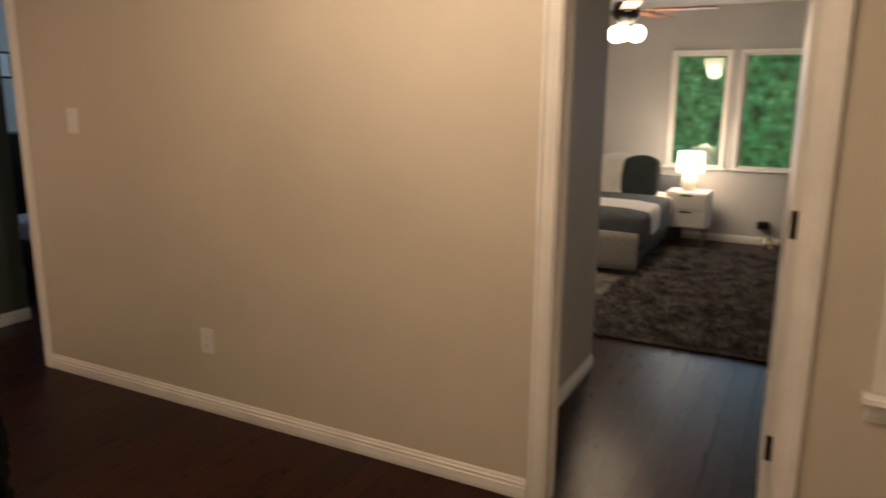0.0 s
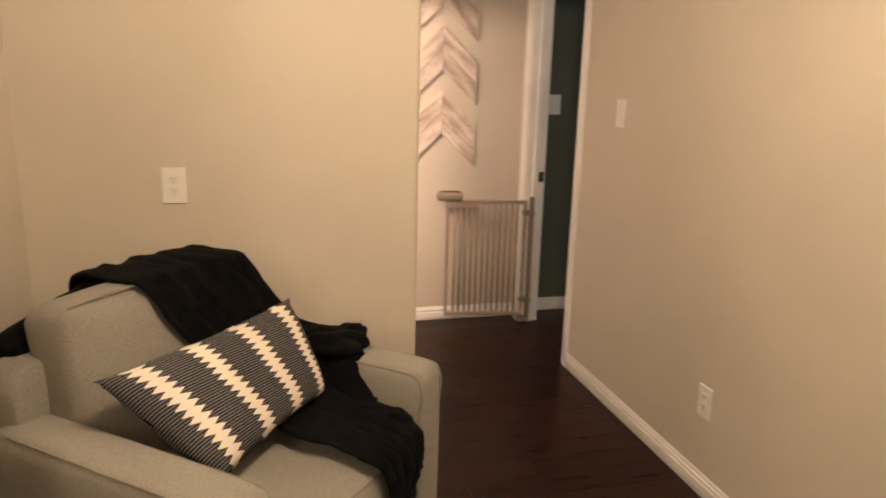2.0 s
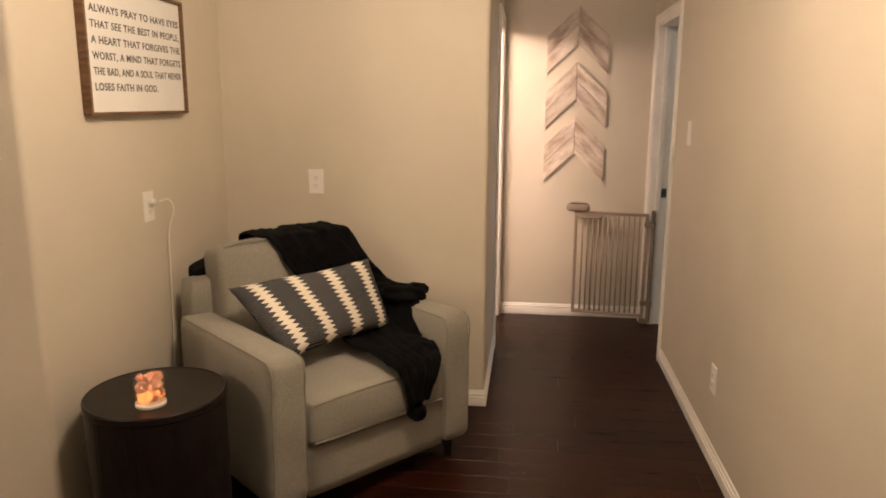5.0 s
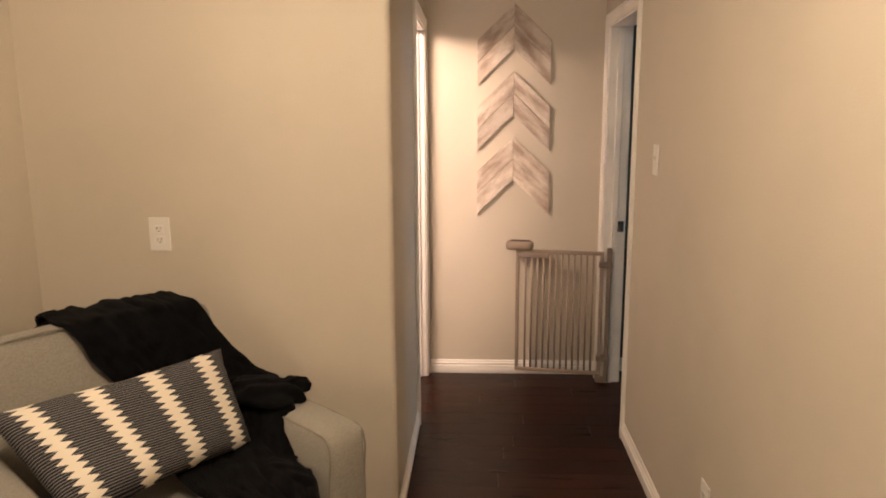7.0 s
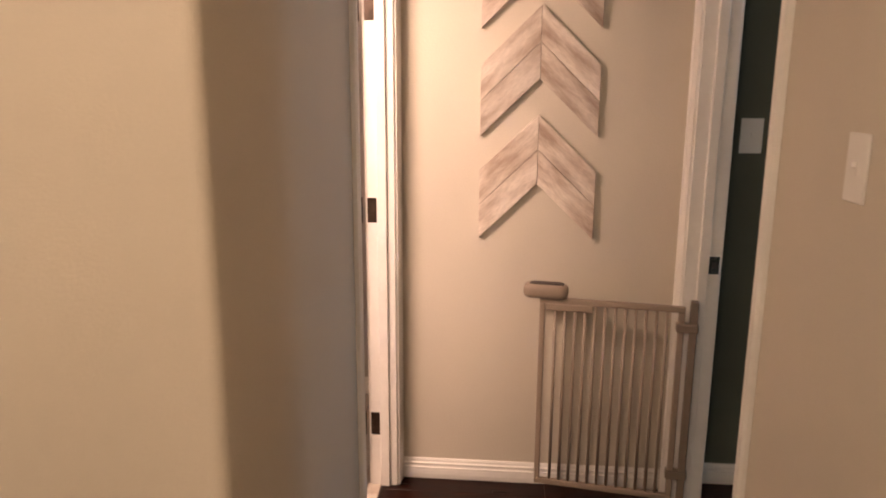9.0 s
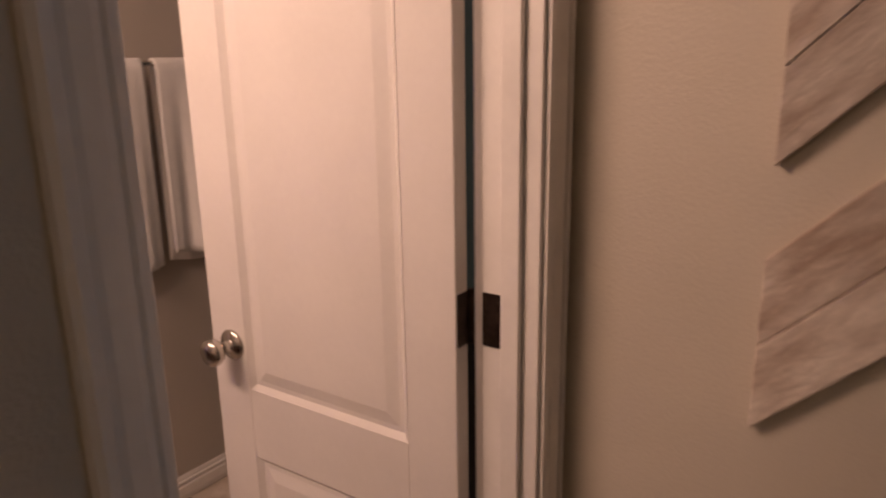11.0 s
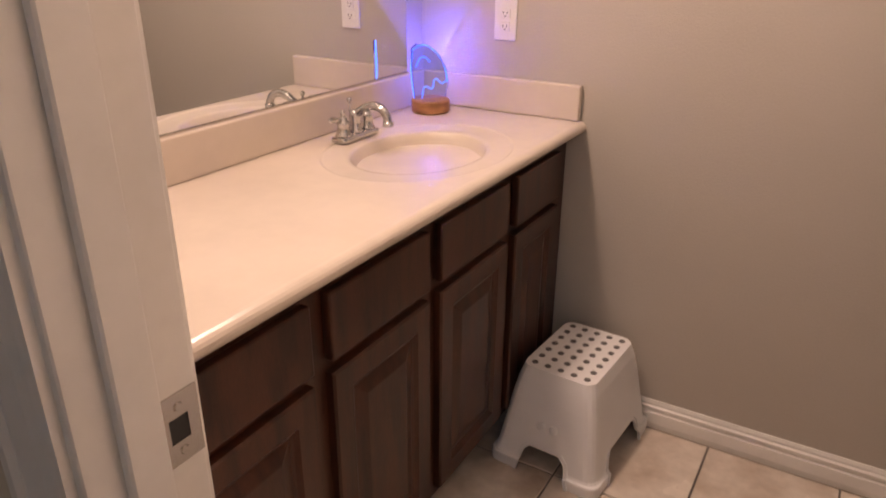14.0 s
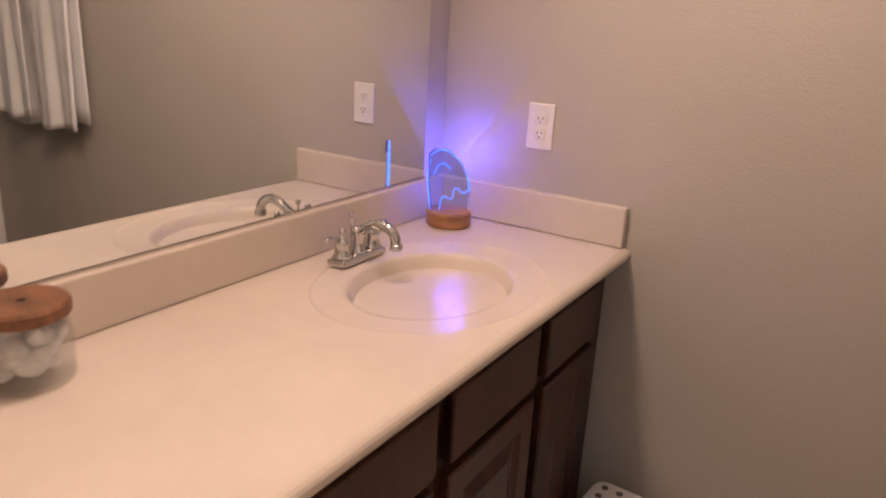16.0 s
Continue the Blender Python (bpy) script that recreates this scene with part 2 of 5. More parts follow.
def zigzag_weave():
    """Charcoal woven cloth with four cream bands whose edges are toothed, in the cushion's own metres."""
    m = bpy.data.materials.new("zigzag_weave")
    m.use_nodes = True
    n, l = m.node_tree.nodes, m.node_tree.links
    b = n["Principled BSDF"]
    b.inputs["Roughness"].default_value = 0.95
    b.inputs["Specular IOR Level"].default_value = 0.1
    co = n.new("ShaderNodeTexCoord")
    sep = n.new("ShaderNodeSeparateXYZ")
    l.new(co.outputs["UV"], sep.inputs[0])

    def op(kind, a, c=None, d=None):
        node = n.new("ShaderNodeMath")
        node.operation = kind
        for k, v in enumerate((a, c, d)):
            if v is None:
                continue
            if isinstance(v, (int, float)):
                node.inputs[k].default_value = v
            else:
                l.new(v, node.inputs[k])
        return node.outputs[0]

    x, z = sep.outputs[0], sep.outputs[1]
    teeth = op("MULTIPLY", op("PINGPONG", z, 0.0098), 2.7)
    band = op("PINGPONG", op("ADD", x, 0.304), 0.076)
    edge = op("ADD", 0.0085, teeth)
    cream = op("LESS_THAN", op("SUBTRACT", 0.076, band), edge)
    rows = op("GREATER_THAN", op("PINGPONG", z, 0.0035), 0.0012)
    ribs = op("GREATER_THAN", op("PINGPONG", z, 0.0035), 0.0006)
    dark = n.new("ShaderNodeMix")
    dark.data_type = "RGBA"
    dark.inputs["A"].default_value, dark.inputs["B"].default_value = (0.16, 0.155, 0.15, 1), (0.022, 0.022, 0.026, 1)
    l.new(rows, dark.inputs["Factor"])
    mix = n.new("ShaderNodeMix")
    mix.data_type = "RGBA"
    mix.inputs["B"].default_value = (0.74, 0.68, 0.57, 1)
    l.new(dark.outputs["Result"], mix.inputs["A"])
    l.new(cream, mix.inputs["Factor"])
    l.new(mix.outputs["Result"], b.inputs["Base Color"])
    bp = n.new("ShaderNodeBump")
    bp.inputs["Strength"].default_value, bp.inputs["Distance"].default_value = 0.5, 0.002
    l.new(ribs, bp.inputs["Height"])
    l.new(bp.outputs[0], b.inputs["Normal"])
    return m


M_ZIGZAG = zigzag_weave()

# Mesh helpers
def box(bm, x0, x1, y0, y1, z0, z1, bevel=0.0, seg=2, m=None):
    r = bmesh.ops.create_cube(bm, size=1.0)
    vs = r["verts"]
    for v in vs:
        v.co = Vector(((x0 + x1) / 2 + v.co.x * (x1 - x0), (y0 + y1) / 2 + v.co.y * (y1 - y0), (z0 + z1) / 2 + v.co.z * (z1 - z0)))
    if bevel:
        es = list({e for v in vs for e in v.link_edges})
        out = bmesh.ops.bevel(bm, geom=es, offset=bevel, segments=seg, profile=0.5, affect="EDGES")
        vs = list({v for f in out["faces"] for v in f.verts} | {v for v in vs if v.is_valid})
    if m is not None:
        bmesh.ops.transform(bm, matrix=m, verts=vs)
    return vs


def tube(bm, p, q, r0, r1=None, seg=16):
    p, q = Vector(p), Vector(q)
    d = q - p
    rot = d.to_track_quat("Z", "Y").to_matrix().to_4x4()
    return bmesh.ops.create_cone(bm, cap_ends=True, segments=seg, radius1=r0, radius2=r0 if r1 is None else r1, depth=d.length, matrix=Matrix.Translation((p + q) / 2) @ rot)["verts"]


def ball(bm, c, r, s=(1, 1, 1), u=20, v=12):
    return bmesh.ops.create_uvsphere(bm, u_segments=u, v_segments=v, radius=r, matrix=Matrix.Translation(c) @ Matrix.Diagonal((*s, 1)))["verts"]


def lathe(bm, profile, seg=32, m=None):
    """Turn a list of (radius, height) about z."""
    rings = []
    for r, z in profile:
        rings.append([bm.verts.new((r * math.cos(2 * math.pi * k / seg), r * math.sin(2 * math.pi * k / seg), z)) for k in range(seg)])
    for a, b in zip(rings, rings[1:]):
        for k in range(seg):
            bm.faces.new((a[k], a[(k + 1) % seg], b[(k + 1) % seg], b[k]))
    if profile[0][0] > 1e-5:
        bm.faces.new(rings[0][::-1])
    if profile[-1][0] > 1e-5:
        bm.faces.new(rings[-1])
    if m is not None:
        bmesh.ops.transform(bm, matrix=m, verts=[v for r in rings for v in r])


def prism(bm, outline, axis_from, axis_to, m=None):
    """Extrude a closed outline of (a, b) along the local x from axis_from to axis_to, a as y and b as z."""
    lo = [bm.verts.new((axis_from, a, b)) for a, b in outline]
    hi = [bm.verts.new((axis_to, a, b)) for a, b in outline]
    k = len(outline)
    for i in range(k):
        bm.faces.new((lo[i], lo[(i + 1) % k], hi[(i + 1) % k], hi[i]))
    bm.faces.new(lo[::-1])
    bm.faces.new(hi)
    if m is not None:
        bmesh.ops.transform(bm, matrix=m, verts=lo + hi)


def finish(bm, name, material, smooth=False):
    bmesh.ops.recalc_face_normals(bm, faces=bm.faces[:])
    me = bpy.data.meshes.new(name)
    bm.to_mesh(me)
    bm.free()
    if smooth:
        for p in me.polygons:
            p.use_smooth = True
    me.materials.append(material)
    return me


def part(name, bm, material, parent=None, label="", smooth=False):
    ob = new(name, finish(bm, name, material, smooth))
    if parent is not None:
        ob.parent = parent
    if label:
        tagged(ob, label)
    return ob


def thing(name, m, label, category, group="", kind=""):
    ob = new(name)
    ob.matrix_world = m
    ob.empty_display_size = 0.1
    return tagged(ob, label, category, group, kind)


def new_bm():
    return bmesh.new()


# The plan: hall and sitting area, bathroom, two bedrooms
TOP = 2.44
X_END, X_BACK, X_CORNER = -4.075, -2.394, -0.945
Y_LONG, Y_HALL, Y_SIGN = 2.276, 1.258, -0.06
T = 0.115
Y_LONG2, Y_BATHN, Y_BATHS = Y_LONG + T, Y_HALL - 0.10, -0.33
X_VAN, X_BATHW = -2.642, -4.86
HEAD = 2.035
BATH_DOOR = (-4.01, -3.353)
KID_DOOR = (-3.951, -3.236)
BED_DOOR = (-0.285, 0.505)
Y_BEDN, X_BEDW, X_BEDE, X_NOOK, Y_NOOK = 8.0, -2.55, 1.7, -0.515, 3.74
X_ROOME, Y_ROOMS = 3.2, -2.7


def wall(name, label, material, *boxes):
    bm = new_bm()
    for b in boxes:
        box(bm, *b)
    return tagged(part(name, bm, material), label, "wall", kind="structure")


wall("wall_long", "greige painted long wall with two door openings", M_WALL,
     (X_END - 0.1, KID_DOOR[0], Y_LONG, Y_LONG + 0.06, 0, TOP), (KID_DOOR[0], KID_DOOR[1], Y_LONG, Y_LONG + 0.06, HEAD, TOP),
     (KID_DOOR[1], BED_DOOR[0], Y_LONG, Y_LONG + 0.06, 0, TOP), (BED_DOOR[0], BED_DOOR[1], Y_LONG, Y_LONG + 0.06, HEAD, TOP),
     (BED_DOOR[1], 0.79, Y_LONG, Y_LONG + 0.06, 0, TOP), (0.79, 1.72, Y_LONG, Y_LONG + 0.06, 0, 0.635), (0.79, 1.72, Y_LONG, Y_LONG + 0.06, 2.0, TOP),
     (1.72, X_ROOME + T, Y_LONG, Y_LONG + 0.06, 0, TOP))
wall("wall_long_green_side", "dark green painted wall inside the second bedroom", M_GREEN,
     (X_END - 0.1, KID_DOOR[0], Y_LONG + 0.06, Y_LONG2, 0, TOP), (KID_DOOR[0], KID_DOOR[1], Y_LONG + 0.06, Y_LONG2, HEAD, TOP), (KID_DOOR[1], -2.7, Y_LONG + 0.06, Y_LONG2, 0, TOP))
wall("wall_long_bedroom_side", "grey painted wall inside the main bedroom", M_BED,
     (-2.7, BED_DOOR[0], Y_LONG + 0.06, Y_LONG2, 0, TOP), (BED_DOOR[0], BED_DOOR[1], Y_LONG + 0.06, Y_LONG2, HEAD, TOP), (BED_DOOR[1], 0.79, Y_LONG + 0.06, Y_LONG2, 0, TOP),
     (0.79, 1.72, Y_LONG + 0.06, Y_LONG2, 0, 0.635), (0.79, 1.72, Y_LONG + 0.06, Y_LONG2, 2.0, TOP), (1.72, X_ROOME + T, Y_LONG + 0.06, Y_LONG2, 0, TOP))
wall("wall_hall_end", "greige painted end wall of the hall", M_WALL, (X_END - T, X_END, Y_BATHN, Y_LONG, 0, TOP))
wall("wall_hall_south", "greige painted hall wall with the bathroom door opening", M_WALL,
     (X_END, BATH_DOOR[0], Y_HALL - 0.05, Y_HALL, 0, TOP), (BATH_DOOR[0], BATH_DOOR[1], Y_HALL - 0.05, Y_HALL, HEAD, TOP), (BATH_DOOR[1], X_BACK - T, Y_HALL - 0.05, Y_HALL, 0, TOP))
wall("wall_bath_north", "grey-beige painted wall inside the bathroom", M_BATH,
     (X_BATHW, BATH_DOOR[0], Y_BATHN, Y_HALL - 0.05, 0, TOP), (BATH_DOOR[0], BATH_DOOR[1], Y_BATHN, Y_HALL - 0.05, HEAD, TOP), (BATH_DOOR[1], X_BACK - T, Y_BATHN, Y_HALL - 0.05, 0, TOP))
bm = new_bm()
box(bm, X_BACK - T, X_BACK, Y_SIGN - T, Y_HALL, 0, TOP)
bmesh.ops.bevel(bm, geom=[e for e in bm.edges if all(v.co.x > X_BACK - 0.01 and v.co.y > Y_HALL - 0.01 for v in e.verts)], offset=0.02, segments=6, profile=0.5, affect="EDGES")
tagged(part("wall_back", bm, M_WALL), "greige painted wall behind the armchair with a bullnose corner", "wall", kind="structure")
wall("wall_sign", "greige painted wall with the framed sign", M_WALL, (X_BACK, X_CORNER - T, Y_SIGN - T, Y_SIGN, 0, TOP))
bm = new_bm()
box(bm, X_CORNER - T, X_CORNER, Y_ROOMS, Y_SIGN, 0, TOP)
bmesh.ops.bevel(bm, geom=[e for e in bm.edges if all(v.co.x > X_CORNER - 0.01 and v.co.y > Y_SIGN - 0.01 for v in e.verts)], offset=0.018, segments=5, profile=0.5, affect="EDGES")
tagged(part("wall_return", bm, M_WALL), "greige painted wall return with a bullnose corner", "wall", kind="structure")
wall("wall_bath_east", "grey-beige painted wall behind the vanity mirror", M_BATH, (X_VAN, X_VAN + T, Y_BATHS, Y_BATHN, 0, TOP))
wall("wall_bath_south", "grey-beige painted bathroom wall with towel bar", M_BATH, (X_BATHW, X_VAN + T, Y_BATHS - T, Y_BATHS, 0, TOP))
wall("wall_bath_west", "grey-beige painted bathroom wall with an opening to the shower room", M_BATH, (X_BATHW - T, X_BATHW, Y_BATHS - T, Y_BATHS + 0.07, 0, TOP), (X_BATHW - T, X_BATHW, 0.6, Y_HALL - 0.05, 0, TOP), (X_BATHW - T, X_BATHW, Y_BATHS + 0.07, 0.6, HEAD, TOP))
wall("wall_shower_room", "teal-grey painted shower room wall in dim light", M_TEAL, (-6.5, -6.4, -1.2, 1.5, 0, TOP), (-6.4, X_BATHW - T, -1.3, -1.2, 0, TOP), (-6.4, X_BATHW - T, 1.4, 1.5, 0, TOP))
for ya, yb in ((Y_BATHS + 0.012, Y_BATHS + 0.07), (0.6, 0.66)):
    bm = new_bm()
    box(bm, X_BATHW, X_BATHW + 0.017, ya, yb, 0, HEAD + 0.06, 0.004, 2)
    tagged(part("trim", bm, M_TRIM), "white painted door casing of the shower room", "trim", kind="structure")
# South and east sides are unknown: plain unseen walls added to enclose the room
wall("wall_room_south", "added greige wall closing the unseen room behind the camera", M_WALL, (X_CORNER - T, X_ROOME + T, Y_ROOMS - T, Y_ROOMS, 0, TOP))
wall("wall_room_east", "added greige wall closing the unseen room behind the camera", M_WALL, (X_ROOME, X_ROOME + T, Y_ROOMS, Y_LONG, 0, TOP))
wall("wall_kid_return", "dark green painted short wall with a light switch", M_GREEN, (-4.27, -4.14, Y_LONG2, 2.76, 0, TOP))
wall("wall_kid_west", "pale grey-green painted wall of the second bedroom", M_BED, (-6.3, -6.18, Y_LONG2, 5.4, 0, TOP))
wall("wall_kid_front", "pale grey-green painted wall of the second bedroom", M_BED, (-6.3, -4.27, Y_LONG2 - 0.1, Y_LONG2, 0, TOP))
wall("wall_kid_north", "pale grey-green painted wall of the second bedroom", M_BED, (-6.3, -2.7, 5.4, 5.5, 0, TOP))
wall("wall_kid_east", "dark green painted wall of the second bedroom", M_GREEN, (-2.78, -2.7, Y_LONG2, 5.4, 0, TOP))
wall("wall_nook", "grey painted wall beside the bedroom door", M_BED, (X_NOOK - T, X_NOOK, Y_LONG2, Y_NOOK, 0, TOP), (X_BEDW, X_NOOK - T, Y_NOOK - T, Y_NOOK, 0, TOP))
wall("wall_bedroom_west", "grey painted bedroom wall", M_BED, (X_BEDW - T, X_BEDW, Y_NOOK - T, Y_BEDN, 0, TOP))
wall("wall_bedroom_east", "grey painted bedroom wall", M_BED, (X_BEDE, X_BEDE + T, Y_LONG2, Y_BEDN, 0, TOP))
WIN_Z = (0.79, 1.96)
WINS = ((-0.93, -0.40), (-0.245, 0.33))
wall("wall_bedroom_north", "grey painted bedroom wall with two windows", M_BED,
     (X_BEDW - T, X_BEDE + T, Y_BEDN, Y_BEDN + T, 0, WIN_Z[0]), (X_BEDW - T, X_BEDE + T, Y_BEDN, Y_BEDN + T, WIN_Z[1], TOP),
     (X_BEDW - T, WINS[0][0], Y_BEDN, Y_BEDN + T, *WIN_Z), (WINS[0][1], WINS[1][0], Y_BEDN, Y_BEDN + T, *WIN_Z), (WINS[1][1], X_BEDE + T, Y_BEDN, Y_BEDN + T, *WIN_Z))

bm = new_bm()
box(bm, -6.4, X_ROOME + 0.2, Y_ROOMS - 0.2, Y_BEDN + 0.2, TOP, TOP + 0.1)
tagged(part("ceiling", bm, M_CEIL), "white textured painted ceiling", "ceiling", kind="structure")


# Baseboards: a profile run along each wall foot
BASE = [(0, 0), (0.013, 0), (0.0155, 0.018), (0.0145, 0.048), (0.009, 0.0505), (0.0085, 0.0555), (0.0125, 0.058), (0.0125, 0.065), (0.007, 0.0685), (0.0065, 0.075), (0.003, 0.083), (0, 0.083)]


def baseboard(x0, y0, x1, y1, scale=1.0):
    """Along the wall from (x0, y0) to (x1, y1), standing out to the left of that way."""
    d = Vector((x1 - x0, y1 - y0, 0))
    bm = new_bm()
    prism(bm, [(a * scale, b * scale) for a, b in BASE], 0, d.length, Matrix.Translation((x0, y0, 0)) @ Matrix.Rotation(math.atan2(d.y, d.x), 4, "Z"))
    return tagged(part("baseboard", bm, M_TRIM), "white painted moulded baseboard", "baseboard", kind="structure")


CW = 0.062
baseboard(BED_DOOR[0] - CW, Y_LONG, KID_DOOR[1] + CW, Y_LONG)
baseboard(X_END, Y_LONG - 0.005, X_END, Y_HALL)
baseboard(BATH_DOOR[1] + CW, Y_HALL, X_BACK + 0.013, Y_HALL)
baseboard(X_BACK, Y_HALL + 0.013, X_BACK, Y_SIGN)
baseboard(X_BACK, Y_SIGN, X_CORNER, Y_SIGN)
baseboard(X_CORNER, Y_SIGN, X_CORNER, Y_ROOMS)
baseboard(X_ROOME, Y_LONG, 0.56, Y_LONG)
baseboard(X_BATHW, Y_BATHS, -3.12, Y_BATHS, 1.05)
baseboard(X_BATHW, Y_BATHN, X_BATHW, 0.66, 1.05)
baseboard(BATH_DOOR[0] - CW, Y_BATHN, X_BATHW, Y_BATHN, 1.05)
baseboard(-4.14, 2.76, -4.14, Y_LONG2)
baseboard(X_NOOK, Y_NOOK, X_NOOK, Y_LONG2)
baseboard(X_BEDE, Y_BEDN, X_BEDW, Y_BEDN)
baseboard(X_BEDE, Y_LONG2, X_BEDE, Y_BEDN)

CASING = [(0, 0), (0.062, 0), (0.062, 0.012), (0.057, 0.018), (0.048, 0.018), (0.045, 0.013), (0.038, 0.015), (0.02, 0.012), (0.012, 0.009), (0.008, 0.011), (0, 0.009)]


def door_frame(name, x0, x1, face, label, both=True, y_in=Y_LONG2, side=-1):
    """Jambs, stops and casings of an opening in a wall along x. face: the plane of the casing that is seen; side: the way it stands out along y."""
    root = thing(name, Matrix.Identity(4), label, "door frame", kind="structure")
    lo, hi = min(face, y_in), max(face, y_in)
    for nm, a, b in (("jamb", x0 - 0.004, x0 + 0.014), ("jamb", x1 - 0.014, x1 + 0.004)):
        bm = new_bm()
        box(bm, a, b, lo - 0.001, hi + 0.001, 0, HEAD, 0.0015, 1)
        part(nm, bm, M_TRIM, root)
    bm = new_bm()
    box(bm, x0 + 0.014, x1 - 0.014, lo - 0.001, hi + 0.001, HEAD - 0.016, HEAD + 0.003, 0.0015, 1)
    part("head_jamb", bm, M_TRIM, root)
    mid = y_in + side * 0.055
    for a, b in ((x0 + 0.014, x0 + 0.025), (x1 - 0.025, x1 - 0.014)):
        bm = new_bm()
        box(bm, a, b, mid - 0.017, mid + 0.017, 0, HEAD - 0.016, 0.002, 1)
        part("door_stop", bm, M_TRIM, root)
    faces = [(face, side)] + ([(y_in, -side)] if both else [])
    for y, s in faces:
        for x, sx in ((x0 + 0.006, -1), (x1 - 0.006, 1)):
            bm = new_bm()
            lov = [bm.verts.new((x + sx * a, y + s * b, 0)) for a, b in CASING]
            hiv = [bm.verts.new((x + sx * a, y + s * b, HEAD - 0.006 + a)) for a, b in CASING]
            k = len(CASING)
            for q in range(k):
                bm.faces.new((lov[q], lov[(q + 1) % k], hiv[(q + 1) % k], hiv[q]))
            bm.faces.new(lov[::-1])
            bm.faces.new(hiv)
            part("casing", bm, M_TRIM, root)
        bm = new_bm()
        lov = [bm.verts.new((x0 + 0.006 - a, y + s * b, HEAD - 0.006 + a)) for a, b in CASING]
        hiv = [bm.verts.new((x1 - 0.006 + a, y + s * b, HEAD - 0.006 + a)) for a, b in CASING]
        k = len(CASING)
        for q in range(k):
            bm.faces.new((lov[q], lov[(q + 1) % k], hiv[(q + 1) % k], hiv[q]))
        bm.faces.new(lov[::-1])
        bm.faces.new(hiv)
        part("head_casing", bm, M_TRIM, root)
    return root


bath_frame = door_frame("door_frame_1", *BATH_DOOR, Y_HALL, "white painted bathroom door frame with moulded casing", True, Y_BATHN, 1)
kid_frame = door_frame("door_frame_2", *KID_DOOR, Y_LONG, "white painted bedroom door frame with moulded casing")
bed_frame = door_frame("door_frame_3", *BED_DOOR, Y_LONG, "white painted bedroom door frame with moulded casing")


def strike(parent, x, y, z, sx):
    """Strike plate on a jamb face at x, looking along sx."""
    bm = new_bm()
    box(bm, x, x + sx * 0.002, y - 0.019, y + 0.0175, z - 0.031, z - 0.011, 0.0)
    box(bm, x, x + sx * 0.002, y - 0.019, y + 0.0175, z + 0.011, z + 0.031, 0.0)
    box(bm, x, x + sx * 0.002, y - 0.019, y - 0.008, z - 0.011, z + 0.011, 0.0)
    box(bm, x, x + sx * 0.002, y + 0.010, y + 0.0175, z - 0.011, z + 0.011, 0.0)
    s = part("strike_plate", bm, M_NICKEL, parent, "satin nickel strike plate")
    bm = new_bm()
    box(bm, x, x + sx * 0.0009, y - 0.008, y + 0.010, z - 0.011, z + 0.011)
    part("latch_hole", bm, M_SLOT, s)
    for dz in (-0.020, 0.020):
        bm = new_bm()
        tube(bm, (x + sx * 0.0018, y, z + dz), (x + sx * 0.0032, y, z + dz), 0.0042, 0.0032, 12)
        part("screw", bm, M_NICKEL, s)
    return s


strike(bath_frame, BATH_DOOR[1] - 0.014, Y_BATHN + 0.0195, 0.955, -1)
strike(kid_frame, KID_DOOR[0] + 0.014, Y_LONG2 - 0.0195, 0.93, 1)


